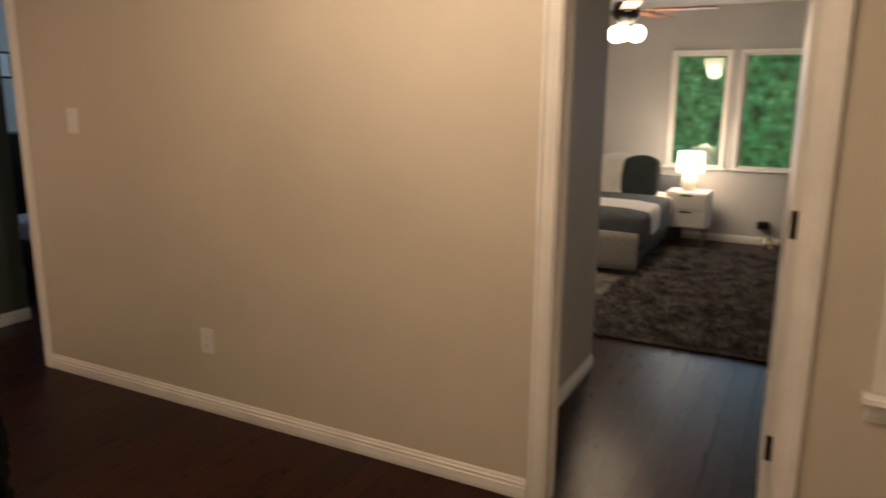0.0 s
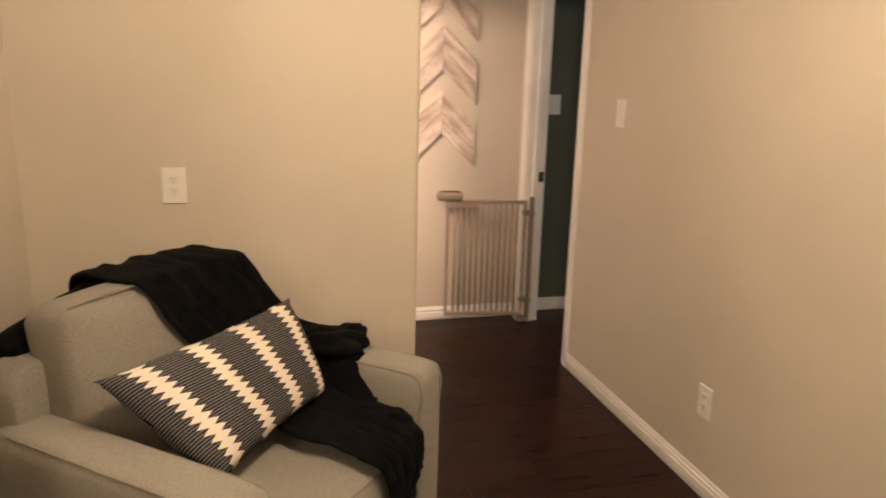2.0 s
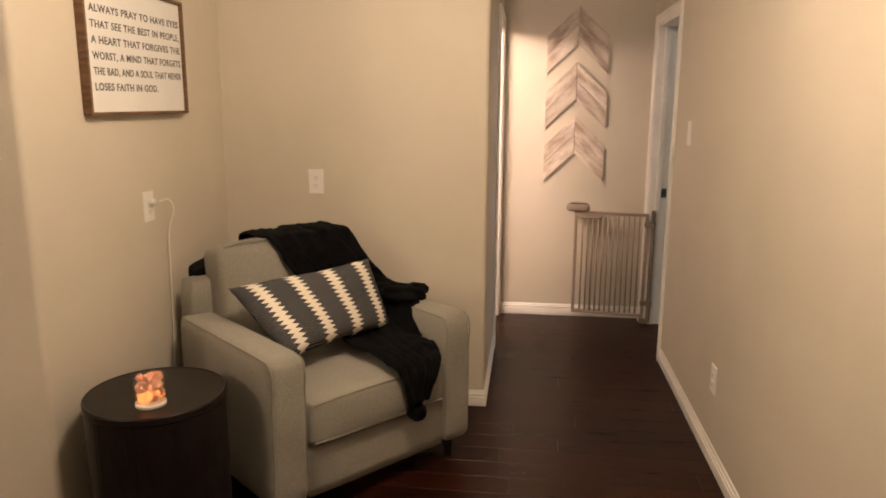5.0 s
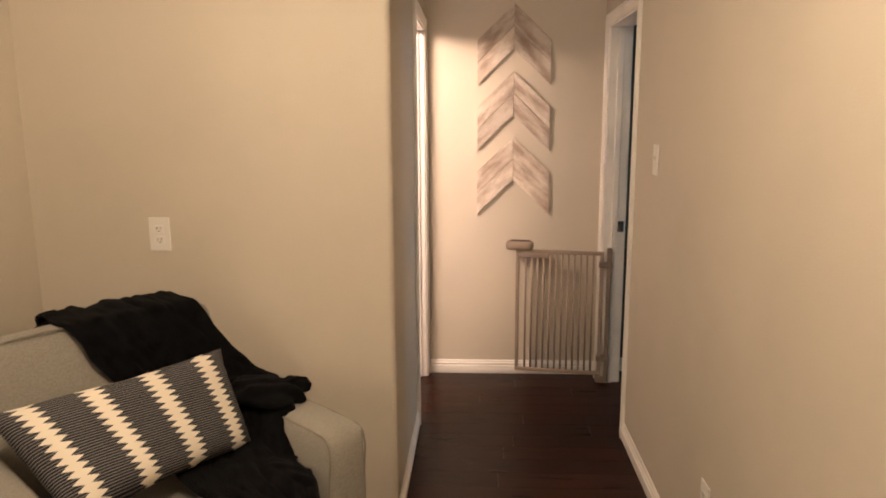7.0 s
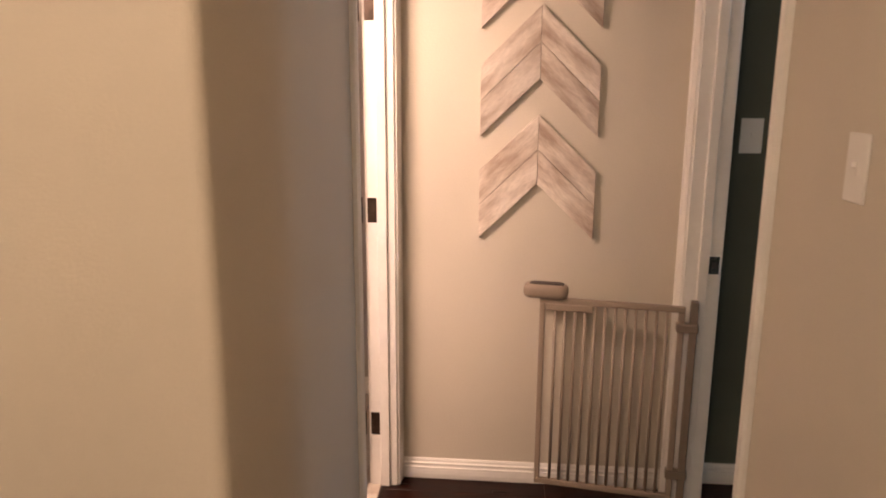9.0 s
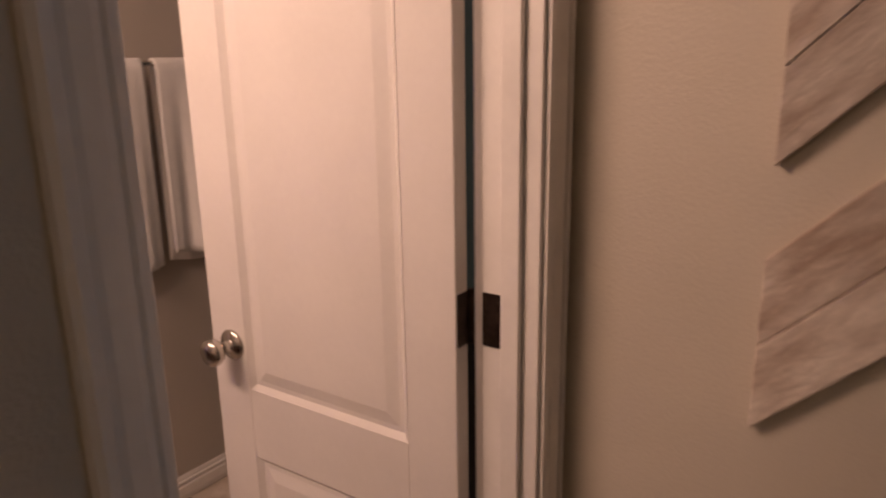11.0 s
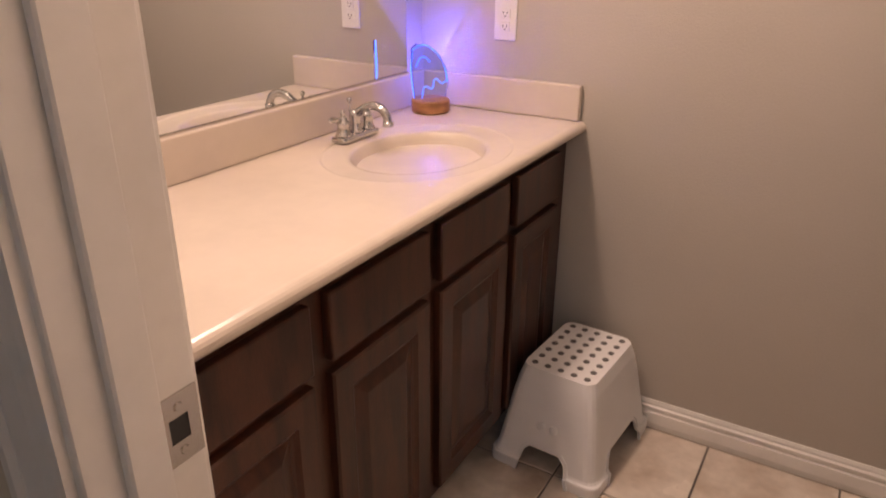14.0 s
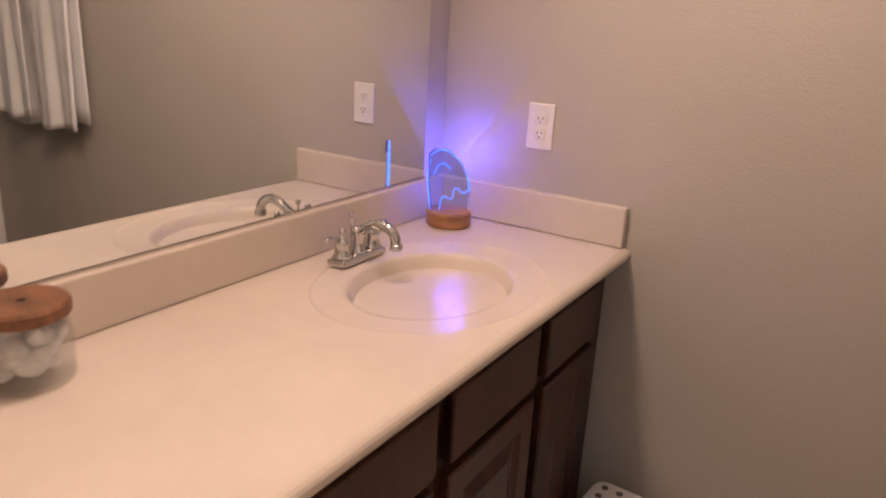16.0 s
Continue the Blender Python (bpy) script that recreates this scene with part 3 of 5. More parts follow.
def panel_door(name, width, height, hinge_m, label, knob_side, hinge_zs, knob_z=0.93):
    """A two-panel moulded door leaf: the hinge edge at local x = 0, the leaf along +x, its thickness along y from 0 to 0.035."""
    root = thing(name, hinge_m, label, "door", kind="structure")
    th = 0.035
    bm = new_bm()
    st, rails = 0.105, (0.0, 0.20, 0.79, 0.93, height - 0.12, height)
    box(bm, 0, st, 0, th, 0, height, 0.002, 1)
    box(bm, width - st, width, 0, th, 0, height, 0.002, 1)
    for a, b in ((0.0, 0.20), (0.68, 0.835), (height - 0.12, height)):
        box(bm, st, width - st, 0.0004, th - 0.0004, a, b)
    part("door_body", bm, M_DOOR, root)
    for a, b in ((0.20, 0.68), (0.835, height - 0.12)):
        bm = new_bm()
        def ring(i, y0):
            return [bm.verts.new(c) for c in ((st + i, y0, a + i), (width - st - i, y0, a + i), (width - st - i, y0, b - i), (st + i, y0, b - i))]
        for face, s in ((0.0, 1), (th, -1)):
            rs = [ring(0, face + s * 0.0006), ring(0.005, face + s * 0.004), ring(0.012, face + s * 0.009), ring(0.022, face + s * 0.0085), ring(0.045, face + s * 0.003), ring(0.048, face + s * 0.0025)]
            for p, q in zip(rs, rs[1:]):
                for k in range(4):
                    bm.faces.new((p[k], p[(k + 1) % 4], q[(k + 1) % 4], q[k]))
            bm.faces.new(rs[-1])
        part("panel", bm, M_DOOR, root)
    kx = width - 0.062
    for s, y in ((-1, 0.0), (1, th)):
        bm = new_bm()
        lathe(bm, [(0.0, 0.0), (0.033, 0.0), (0.033, 0.003), (0.029, 0.007), (0.016, 0.010), (0.0125, 0.013), (0.0125, 0.028), (0.016, 0.033), (0.0245, 0.039), (0.0285, 0.048), (0.0285, 0.056), (0.024, 0.063), (0.013, 0.0665), (0.0, 0.067)], 28,
              Matrix.Translation((kx, y, knob_z)) @ Matrix.Rotation(radians(90 if s < 0 else -90), 4, "X"))
        part("knob", bm, M_NICKEL, root, "satin nickel round door knob", True)
    bm = new_bm()
    box(bm, width - 0.0005, width + 0.0015, 0.006, 0.029, knob_z - 0.028, knob_z + 0.028, 0.0)
    part("latch_plate", bm, M_NICKEL, root, "satin nickel latch plate")
    for z in hinge_zs:
        bm = new_bm()
        box(bm, -0.0022, -0.0004, 0.0, 0.032, z - 0.045, z + 0.045, 0.0)
        tube(bm, (-0.003, -0.004, z - 0.046), (-0.003, -0.004, z + 0.046), 0.006, seg=12)
        h = part("hinge", bm, M_BRONZE, root, "oil-rubbed bronze butt hinge")
    return root


# Bathroom door, swung into the bathroom against the far jamb
door_1 = panel_door("door_1", 0.615, 2.01, pose(BATH_DOOR[0] + 0.018, Y_BATHN - 0.026, 0.008, 0, 0, -89), "white two-panel bathroom door standing open", 1, (0.25, 1.082, 1.78), 0.925)
for z in (0.26, 1.09, 1.79):
    bm = new_bm()
    box(bm, BATH_DOOR[0] + 0.0142, BATH_DOOR[0] + 0.0165, Y_BATHN + 0.001, Y_BATHN + 0.034, z - 0.045, z + 0.045, 0.0)
    part("hinge_leaf", bm, M_BRONZE, bath_frame, "oil-rubbed bronze hinge leaf on the jamb")
# Main bedroom door, swung into the bedroom
door_2 = panel_door("door_2", 0.73, 2.01, pose(BED_DOOR[1] - 0.016, Y_LONG2 + 0.004, 0.008, 0, 0, 93), "white two-panel bedroom door standing open", -1, (0.355, 1.12, 1.85))
for z in (0.363, 1.128, 1.858):
    bm = new_bm()
    box(bm, BED_DOOR[1] - 0.0165, BED_DOOR[1] - 0.0142, Y_LONG2 - 0.04, Y_LONG2 - 0.002, z - 0.045, z + 0.045)
    part("hinge_leaf", bm, M_BRONZE, bed_frame, "oil-rubbed bronze hinge leaf on the jamb")


def wall_plate(kind, m, group="", size=1.0):
    """An outlet or switch plate: the face looks along the local -y, centred on the local origin."""
    label = {"outlet": "white duplex wall outlet with cover plate", "switch": "white toggle light switch with cover plate"}[kind]
    root = thing("wall_outlet" if kind == "outlet" else "light_switch", m @ Matrix.Scale(size, 4), label, "outlet" if kind == "outlet" else "light switch", group)
    bm = new_bm()
    box(bm, -0.039, 0.039, -0.006, 0.0, -0.062, 0.062, 0.003, 2)
    part("cover_plate", bm, M_PLATE, root)
    if kind == "outlet":
        for dz in (-0.02, 0.02):
            bm = new_bm()
            box(bm, -0.0165, 0.0165, -0.0085, -0.005, dz - 0.0145, dz + 0.0145, 0.003, 2)
            sock = part("socket", bm, M_PLATE, root)
            bm = new_bm()
            box(bm, -0.0075, -0.0052, -0.0089, -0.008, dz - 0.002, dz + 0.0065)
            box(bm, 0.0052, 0.0075, -0.0089, -0.008, dz - 0.001, dz + 0.0065)
            tube(bm, (0, -0.0089, dz - 0.008), (0, -0.008, dz - 0.008), 0.0025, seg=10)
            part("slots", bm, M_SLOT, sock)
    else:
        bm = new_bm()
        box(bm, -0.0055, 0.0055, -0.0075, -0.005, -0.0125, 0.0125, 0.001, 1)
        box(bm, -0.004, 0.004, -0.017, -0.006, -0.002, 0.008, 0.0015, 1, Matrix.Rotation(radians(-18), 4, "X"))
        part("toggle", bm, M_PLATE, root)
    return root


# Faces: south wall things look +y (turn 180), west wall things look +x (turn 90), long wall things look -y (0)
wall_plate("outlet", pose(X_BACK, 0.409, 1.138, 0, 0, 90))
wall_plate("outlet", pose(-1.978, Y_LONG, 0.362, 0, 0, 0))
wall_plate("switch", pose(-2.805, Y_LONG, 1.377, 0, 0, 0))
wall_plate("outlet", pose(-1.635, Y_SIGN, 1.112, 0, 0, 180))
wall_plate("outlet", pose(-2.905, Y_BATHS, 1.105, 0, 0, 180), size=0.84)
wall_plate("switch", pose(-4.14, 2.52, 1.36, 0, 0, 90))


# Sitting corner: armchair
def soft_block(bm, x0, x1, y0, y1, z0, z1, bevel, puff=0.0, cuts=6, m=None):
    """A bevelled cushion whose faces swell outward."""
    vs = box(bm, x0, x1, y0, y1, z0, z1)
    es = list({e for v in vs for e in v.link_edges})
    bmesh.ops.subdivide_edges(bm, edges=es, cuts=cuts, use_grid_fill=True)
    cx, cy, cz = (x0 + x1) / 2, (y0 + y1) / 2, (z0 + z1) / 2
    hx, hy, hz = (x1 - x0) / 2, (y1 - y0) / 2, (z1 - z0) / 2
    for v in bm.verts:
        if not (x0 - 1e-4 <= v.co.x <= x1 + 1e-4 and y0 - 1e-4 <= v.co.y <= y1 + 1e-4 and z0 - 1e-4 <= v.co.z <= z1 + 1e-4):
            continue
        p = Vector((v.co.x - cx, v.co.y - cy, v.co.z - cz))
        inner = Vector((max(-hx + bevel, min(hx - bevel, p.x)), max(-hy + bevel, min(hy - bevel, p.y)), max(-hz + bevel, min(hz - bevel, p.z))))
        d = p - inner
        if d.length > 1e-6:
            p = inner + d.normalized() * bevel
        u, w, t = p.x / hx, p.y / hy, p.z / hz
        k = max(0, 1 - u * u) * max(0, 1 - w * w)
        p.z += math.copysign(puff * k, t) if abs(t) > 0.5 else 0
        k = max(0, 1 - u * u) * max(0, 1 - t * t)
        p.y += math.copysign(puff * 0.6 * k, w) if abs(w) > 0.5 else 0
        k = max(0, 1 - w * w) * max(0, 1 - t * t)
        p.x += math.copysign(puff * 0.4 * k, u) if abs(u) > 0.5 else 0
        v.co = Vector((cx, cy, cz)) + p
    if m is not None:
        bmesh.ops.transform(bm, matrix=m, verts=[v for v in bm.verts])


CHAIR = pose(-1.516, 0.915, 0, 0, 0, 139)
CHAIR_W, CHAIR_D, ARM_W, ARM_Z, SEAT_Z = 0.963, 0.86, 0.15, 0.655, 0.475
chair = thing("armchair", CHAIR, "grey tweed upholstered armchair with box cushions on dark feet", "armchair")
hw = CHAIR_W / 2


def seam(points, parent, radius=0.003):
    """A raised seam along a run of points."""
    ob = cable("piping", points, radius, M_PIPING)
    ob.parent = parent
    return ob


def cable(name, points, radius, material, label="", category="cable"):
    cu = bpy.data.curves.new(name, "CURVE")
    cu.dimensions, cu.bevel_depth, cu.bevel_resolution, cu.resolution_u = "3D", radius, 3, 8
    sp = cu.splines.new("BEZIER")
    sp.bezier_points.add(len(points) - 1)
    for b, p in zip(sp.bezier_points, points):
        b.co = p
        b.handle_left_type = b.handle_right_type = "AUTO"
    ob = new(name, cu)
    me = bpy.data.meshes.new_from_object(ob.evaluated_get(bpy.context.evaluated_depsgraph_get()))
    bpy.data.objects.remove(ob)
    me.materials.append(material)
    for p in me.polygons:
        p.use_smooth = True
    ob = new(name, me)
    return tagged(ob, label, category) if label else ob


for a, b in ((-hw, -hw + ARM_W), (hw - ARM_W, hw)):
    bm = new_bm()
    soft_block(bm, a, b, 0.0, 0.775, 0.085, ARM_Z, 0.034, 0.006, 12)
    arm = part("arm", bm, M_FABRIC, chair, smooth=True)
    for x in (a + 0.010, b - 0.010):
        seam([(x, 0.70, ARM_Z - 0.010), (x, 0.35, ARM_Z - 0.0095), (x, 0.06, ARM_Z - 0.010), (x, 0.026, ARM_Z - 0.015), (x, 0.0095, ARM_Z - 0.032), (x, 0.0085, 0.50), (x, 0.0085, 0.30), (x, 0.0095, 0.11)], arm, 0.0032)
bm = new_bm()
soft_block(bm, -hw + ARM_W, hw - ARM_W, 0.014, 0.80, 0.085, 0.285, 0.012, 0.0, 4)
part("seat_base", bm, M_FABRIC, chair, smooth=True)
bm = new_bm()
soft_block(bm, -hw + ARM_W + 0.004, hw - ARM_W - 0.004, -0.006, 0.66, 0.288, SEAT_Z, 0.028, 0.020, 11)
cush = part("seat_cushion", bm, M_FABRIC, chair, smooth=True)
for z in (0.306, SEAT_Z - 0.020):
    xs = [(-hw + ARM_W + 0.02) + k * (CHAIR_W - 2 * ARM_W - 0.04) / 6 for k in range(7)]
    seam([(x, -0.003 - 0.004 * (1 - (x / 0.335) ** 2), z + 0.008 * (1 - (x / 0.335) ** 2) * (1 if z > 0.4 else 0)) for x in xs], cush, 0.0042)
bm = new_bm()
soft_block(bm, -hw + 0.045, hw - 0.045, CHAIR_D - 0.15, CHAIR_D, 0.12, 0.80, 0.035, 0.0, 6)
part("back_frame", bm, M_FABRIC, chair, smooth=True)
BACK = Matrix.Translation((0, CHAIR_D - 0.215, SEAT_Z - 0.01)) @ Matrix.Rotation(radians(-11), 4, "X")
bm = new_bm()
soft_block(bm, -hw + ARM_W - 0.012, hw - ARM_W + 0.012, -0.105, 0.095, 0.0, 0.472, 0.046, 0.018, 12, BACK)
backc = part("back_cushion", bm, M_FABRIC, chair, smooth=True)
bx = hw - ARM_W + 0.012
for y in (-0.098,):
    seam([BACK @ Vector(p) for p in ((-bx + 0.03, y + 0.018, 0.462), (-bx + 0.06, y + 0.008, 0.468), (-0.20, y - 0.003, 0.474), (-0.10, y - 0.003, 0.477))], backc, 0.0036)
for x in (-hw + 0.07, hw - 0.07):
    for y in (0.07, CHAIR_D - 0.10):
        bm = new_bm()
        tube(bm, (x, y, 0.0), (x, y, 0.09), 0.022, 0.03, 4)
        part("foot", bm, M_BLACKWOOD, chair)

# Lumbar cushion, lying askew against the back: its four corners, in the chair's own metres
PW, PH, PT = 0.60, 0.32, 0.062
C_TL, C_TR, C_BL, C_BR = Vector((-0.390, 0.485, 0.806)), Vector((0.245, 0.412, 0.852)), Vector((-0.286, 0.205, 0.572)), Vector((0.275, 0.306, 0.560))
bm = new_bm()
bmesh.ops.create_grid(bm, x_segments=48, y_segments=28, size=0.5)
top = list(bm.verts)
dup = bmesh.ops.duplicate(bm, geom=bm.verts[:] + bm.edges[:] + bm.faces[:])
under = [g for g in dup["geom"] if isinstance(g, bmesh.types.BMVert)]
weave = bm.loops.layers.uv.new("weave")
for f in bm.faces:
    for lp in f.loops:
        lp[weave].uv = (lp.vert.co.x * PW, lp.vert.co.y * PH)
for vs, s in ((top, 1), (under, -1)):
    for v in vs:
        u, w = v.co.x * 2, v.co.y * 2
        k = max(0.0, (1 - u ** 4) * (1 - w ** 4)) ** 0.55
        uu = u * (1 - 0.035 * (1 - w * w) * abs(u) ** 3) / 2 + 0.5
        ww = w * (1 - 0.07 * (1 - u * u) * abs(w) ** 3) / 2 + 0.5
        p = C_BL.lerp(C_BR, uu).lerp(C_TL.lerp(C_TR, uu), ww)
        n = (C_BR - C_BL).lerp(C_TR - C_TL, ww).cross((C_TL - C_BL).lerp(C_TR - C_BR, uu)).normalized()
        wr = 0.006 * math.sin(8 * u + 4 * w) * (1 - k) + 0.004 * noise.noise(Vector((u * 3, w * 3, s)))
        v.co = p + n * (s * (PT * k + 0.004) + wr)
bmesh.ops.remove_doubles(bm, verts=bm.verts[:], dist=0.009)
cushion = part("lumbar_cushion", bm, M_ZIGZAG, smooth=True)
cushion.matrix_world = CHAIR
tagged(cushion, "charcoal lumbar cushion with cream zigzag bands, lying on the armchair", "cushion")

# Black plush throw over the back, the far arm and the seat
bm = new_bm()
LINE = [(0.09, 0.915, 0.74), (0.09, 0.92, 0.845), (0.075, 0.885, 0.918), (0.07, 0.79, 0.940), (0.08, 0.640, 0.940), (0.125, 0.605, 0.865), (0.185, 0.575, 0.76), (0.235, 0.545, 0.69), (0.265, 0.49, 0.655),
        (0.255, 0.40, 0.60), (0.21, 0.29, 0.535), (0.18, 0.16, 0.518), (0.175, 0.05, 0.512), (0.165, -0.018, 0.490), (0.15, -0.034, 0.43), (0.135, -0.040, 0.36)]
WIDE = [0.18, 0.19, 0.20, 0.205, 0.205, 0.205, 0.205, 0.21, 0.215, 0.215, 0.19, 0.165, 0.135, 0.105, 0.075, 0.040]
NU, NV = 56, 130
rows = []
for j in range(NV + 1):
    f = j / NV * (len(LINE) - 1)
    i = min(int(f), len(LINE) - 2)
    f -= i
    c = Vector(LINE[i]).lerp(Vector(LINE[i + 1]), f)
    before, after = Vector(LINE[max(i - 1, 0)]), Vector(LINE[min(i + 2, len(LINE) - 1)])
    tan = (Vector(LINE[i + 1]) - before).lerp(after - Vector(LINE[i]), f)
    w = WIDE[i] * (1 - f) + WIDE[i + 1] * f
    nrm = Vector((0, tan.z, -tan.y)).normalized()
    low = max(0.0, (j / NV - 0.45) / 0.55)
    row = []
    for k in range(NU + 1):
        u = k / NU * 2 - 1
        ragged = 0.022 * noise.noise(Vector((j * 0.09, 7.0 if u > 0 else 1.0, 0.5))) * abs(u) ** 3
        p = c + Vector((u * w + ragged, 0, 0))
        # soft folds run along the cloth and gather towards the tail
        wave = u * 7 + 1.6 * noise.noise(Vector((u * 1.3, j * 0.035, 9.0)))
        crease = 1 - abs(math.sin(wave)) ** 0.6
        fold = 0.019 * crease * (0.45 + 0.9 * low) + 0.014 * noise.noise(Vector((u * 4.0, j * 0.09, 3.0))) + 0.008 * noise.noise(Vector((u * 9.0, j * 0.2, 5.0)))
        p += nrm * (0.010 + max(fold, -0.004))
        over = p.x - (hw - ARM_W)
        if over > -0.03 and 0.16 < p.y < 0.64:
            rest = ARM_Z + 0.012 + max(fold, 0.0)
            rise = max(0.0, min(1.0, (over + 0.03) / 0.05)) * max(0.0, min(1.0, (p.y - 0.16) / 0.10))
            p.z += max(0.0, rest - p.z) * rise
        elif over > -0.012 and p.y <= 0.16:
            p.x = hw - ARM_W - 0.012
        if 0.0 < p.y < 0.60 and j > NV * 0.5:
            p.z = max(p.z, SEAT_Z + 0.030)
        row.append(bm.verts.new(p))
    rows.append(row)
for a, b in zip(rows, rows[1:]):
    for k in range(NU):
        bm.faces.new((a[k], a[k + 1], b[k + 1], b[k]))
throw = thing("throw_blanket", CHAIR, "black plush throw blanket draped over the armchair, with pompoms", "blanket")
cloth = part("cloth", bm, M_THROW, throw, smooth=True)
sol = cloth.modifiers.new("thick", "SOLIDIFY")
sol.thickness, sol.offset = 0.012, 1


def gathered(name, centre, size, turn, seed):
    """A bunched end of the cloth: a lump with deep creases."""
    bm = new_bm()
    ball(bm, (0, 0, 0), 1.0, u=40, v=24)
    for v in bm.verts:
        q = v.co.copy()
        r = 1 + 0.16 * noise.noise(q * 1.6 + Vector((seed, 0, 0))) - 0.16 * abs(math.sin(q.x * 3 + q.y * 4 + seed)) ** 3
        v.co = Vector((q.x * size[0], q.y * size[1], q.z * size[2])) * r
    bmesh.ops.transform(bm, matrix=Matrix.Translation(centre) @ Matrix.Rotation(radians(turn), 4, "Z"), verts=bm.verts[:])
    return part(name, bm, M_THROW, throw, smooth=True)


gathered("cloth_fold", (0.375, 0.37, 0.682), (0.095, 0.15, 0.042), 8, 2.0)
gathered("cloth_fold", (0.455, 0.33, 0.692), (0.040, 0.055, 0.030), 40, 4.0)
gathered("cloth_fold", (0.265, 0.12, 0.515), (0.060, 0.13, 0.045), 5, 6.0)
bm = new_bm()
soft_block(bm, -0.375, 0.0, 0.795, 0.905, 0.72, 0.845, 0.03, 0.0, 12)
for v in bm.verts:
    k = (v.co.x + 0.375) / 0.375
    v.co.z = 0.80 + (v.co.z - 0.775) * (0.55 + 0.55 * k) + 0.085 * k - 0.01 + 0.014 * noise.noise(v.co * 16)
    v.co.y += 0.012 * noise.noise(v.co * 14 + Vector((5, 0, 0)))
part("cloth_corner", bm, M_THROW, throw, smooth=True)
for c in ((0.135, -0.047, 0.315),):
    bm = new_bm()
    ball(bm, c, 0.038, u=26, v=16)
    for v in bm.verts:
        v.co += (v.co - Vector(c)).normalized() * 0.008 * noise.noise(v.co * 90)
    part("pompom", bm, M_THROW, throw, smooth=True)

# Round drum side table
TABLE = pose(-1.07, 0.235, 0)
table = thing("side_table", TABLE, "round black drum side table beside the armchair", "side table")
bm = new_bm()
lathe(bm, [(0.0, 0.548), (0.224, 0.548), (0.227, 0.551), (0.227, 0.570), (0.223, 0.575), (0.218, 0.5725), (0.0, 0.572)], 64)
part("tabletop", bm, M_BLACKWOOD, table)
bm = new_bm()
lathe(bm, [(0.0, 0.0), (0.222, 0.0), (0.224, 0.004), (0.224, 0.545), (0.220, 0.5475), (0.0, 0.5475)], 64)
part("drum", bm, M_BLACKWOOD, table, smooth=False)

# Salt crystal lamp in a glass cup with its cord
salt = thing("salt_lamp", pose(-0.97, 0.272, 0.5735), "small glass lamp filled with glowing orange salt crystals", "lamp")
bm = new_bm()
lathe(bm, [(0.0, 0.0), (0.046, 0.0), (0.049, 0.003), (0.049, 0.098), (0.0465, 0.098), (0.0465, 0.012), (0.0, 0.012)], 40)
part("glass_cup", bm, M_THIN, salt, smooth=True).visible_shadow = False
bm = new_bm()
lathe(bm, [(0.0, 0.0), (0.047, 0.0), (0.0475, 0.002), (0.0475, 0.008), (0.045, 0.010), (0.0, 0.010)], 40, Matrix.Translation((0, 0, -0.0005)))
part("base", bm, M_PLATE, salt)
rnd = random.Random(4)
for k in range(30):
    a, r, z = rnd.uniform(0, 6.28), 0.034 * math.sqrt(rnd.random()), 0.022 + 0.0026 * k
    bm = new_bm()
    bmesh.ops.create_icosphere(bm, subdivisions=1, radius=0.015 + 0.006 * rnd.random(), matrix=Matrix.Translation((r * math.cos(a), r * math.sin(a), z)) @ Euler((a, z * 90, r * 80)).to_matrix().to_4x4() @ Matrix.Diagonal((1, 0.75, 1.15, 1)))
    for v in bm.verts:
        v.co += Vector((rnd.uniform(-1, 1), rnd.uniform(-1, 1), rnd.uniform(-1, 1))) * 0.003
    # low crystals get the painted bright glow, upper ones the dim copy
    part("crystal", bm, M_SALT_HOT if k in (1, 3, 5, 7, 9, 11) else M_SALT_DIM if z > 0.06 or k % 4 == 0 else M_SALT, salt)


cord = cable("lamp_cord", [(-1.655, -0.02, 1.13), (-1.71, -0.01, 1.13), (-1.745, -0.01, 1.09), (-1.757, -0.04, 1.0), (-1.755, -0.048, 0.8), (-1.75, -0.05, 0.6), (-1.72, -0.05, 0.35), (-1.60, -0.046, 0.12), (-1.40, -0.04, 0.02), (-1.15, -0.035, 0.006)], 0.0028, M_CORD, "thin white power cord hanging from the wall plug")
bm = new_bm()
box(bm, -0.013, 0.013, -0.032, -0.0095, -0.010, 0.010, 0.004, 2)
plug = part("power_plug", bm, M_CORD)
plug.matrix_world = pose(-1.635, Y_SIGN, 1.132, 0, 0, 180)
tagged(plug, "white power plug in the wall outlet", "plug")

# Framed sign
SIGN_W, SIGN_H = 0.708, 0.46
sign = thing("framed_sign", pose(-1.618, Y_SIGN + 0.001, 1.705, 0, 0, 180), "white framed text sign in a thin walnut frame", "sign")
for a in ((-SIGN_W / 2, SIGN_W / 2, SIGN_H / 2 - 0.012, SIGN_H / 2), (-SIGN_W / 2, SIGN_W / 2, -SIGN_H / 2, -SIGN_H / 2 + 0.012),
          (-SIGN_W / 2, -SIGN_W / 2 + 0.012, -SIGN_H / 2 + 0.012, SIGN_H / 2 - 0.012), (SIGN_W / 2 - 0.012, SIGN_W / 2, -SIGN_H / 2 + 0.012, SIGN_H / 2 - 0.012)):
    bm = new_bm()
    box(bm, a[0], a[1], -0.034, 0.0, a[2], a[3], 0.0015, 1)
    part("frame_bar", bm, M_FRAMEWOOD, sign)
bm = new_bm()
box(bm, -SIGN_W / 2 + 0.012, SIGN_W / 2 - 0.012, -0.020, -0.004, -SIGN_H / 2 + 0.012, SIGN_H / 2 - 0.012)
part("board", bm, M_PAPER, sign)


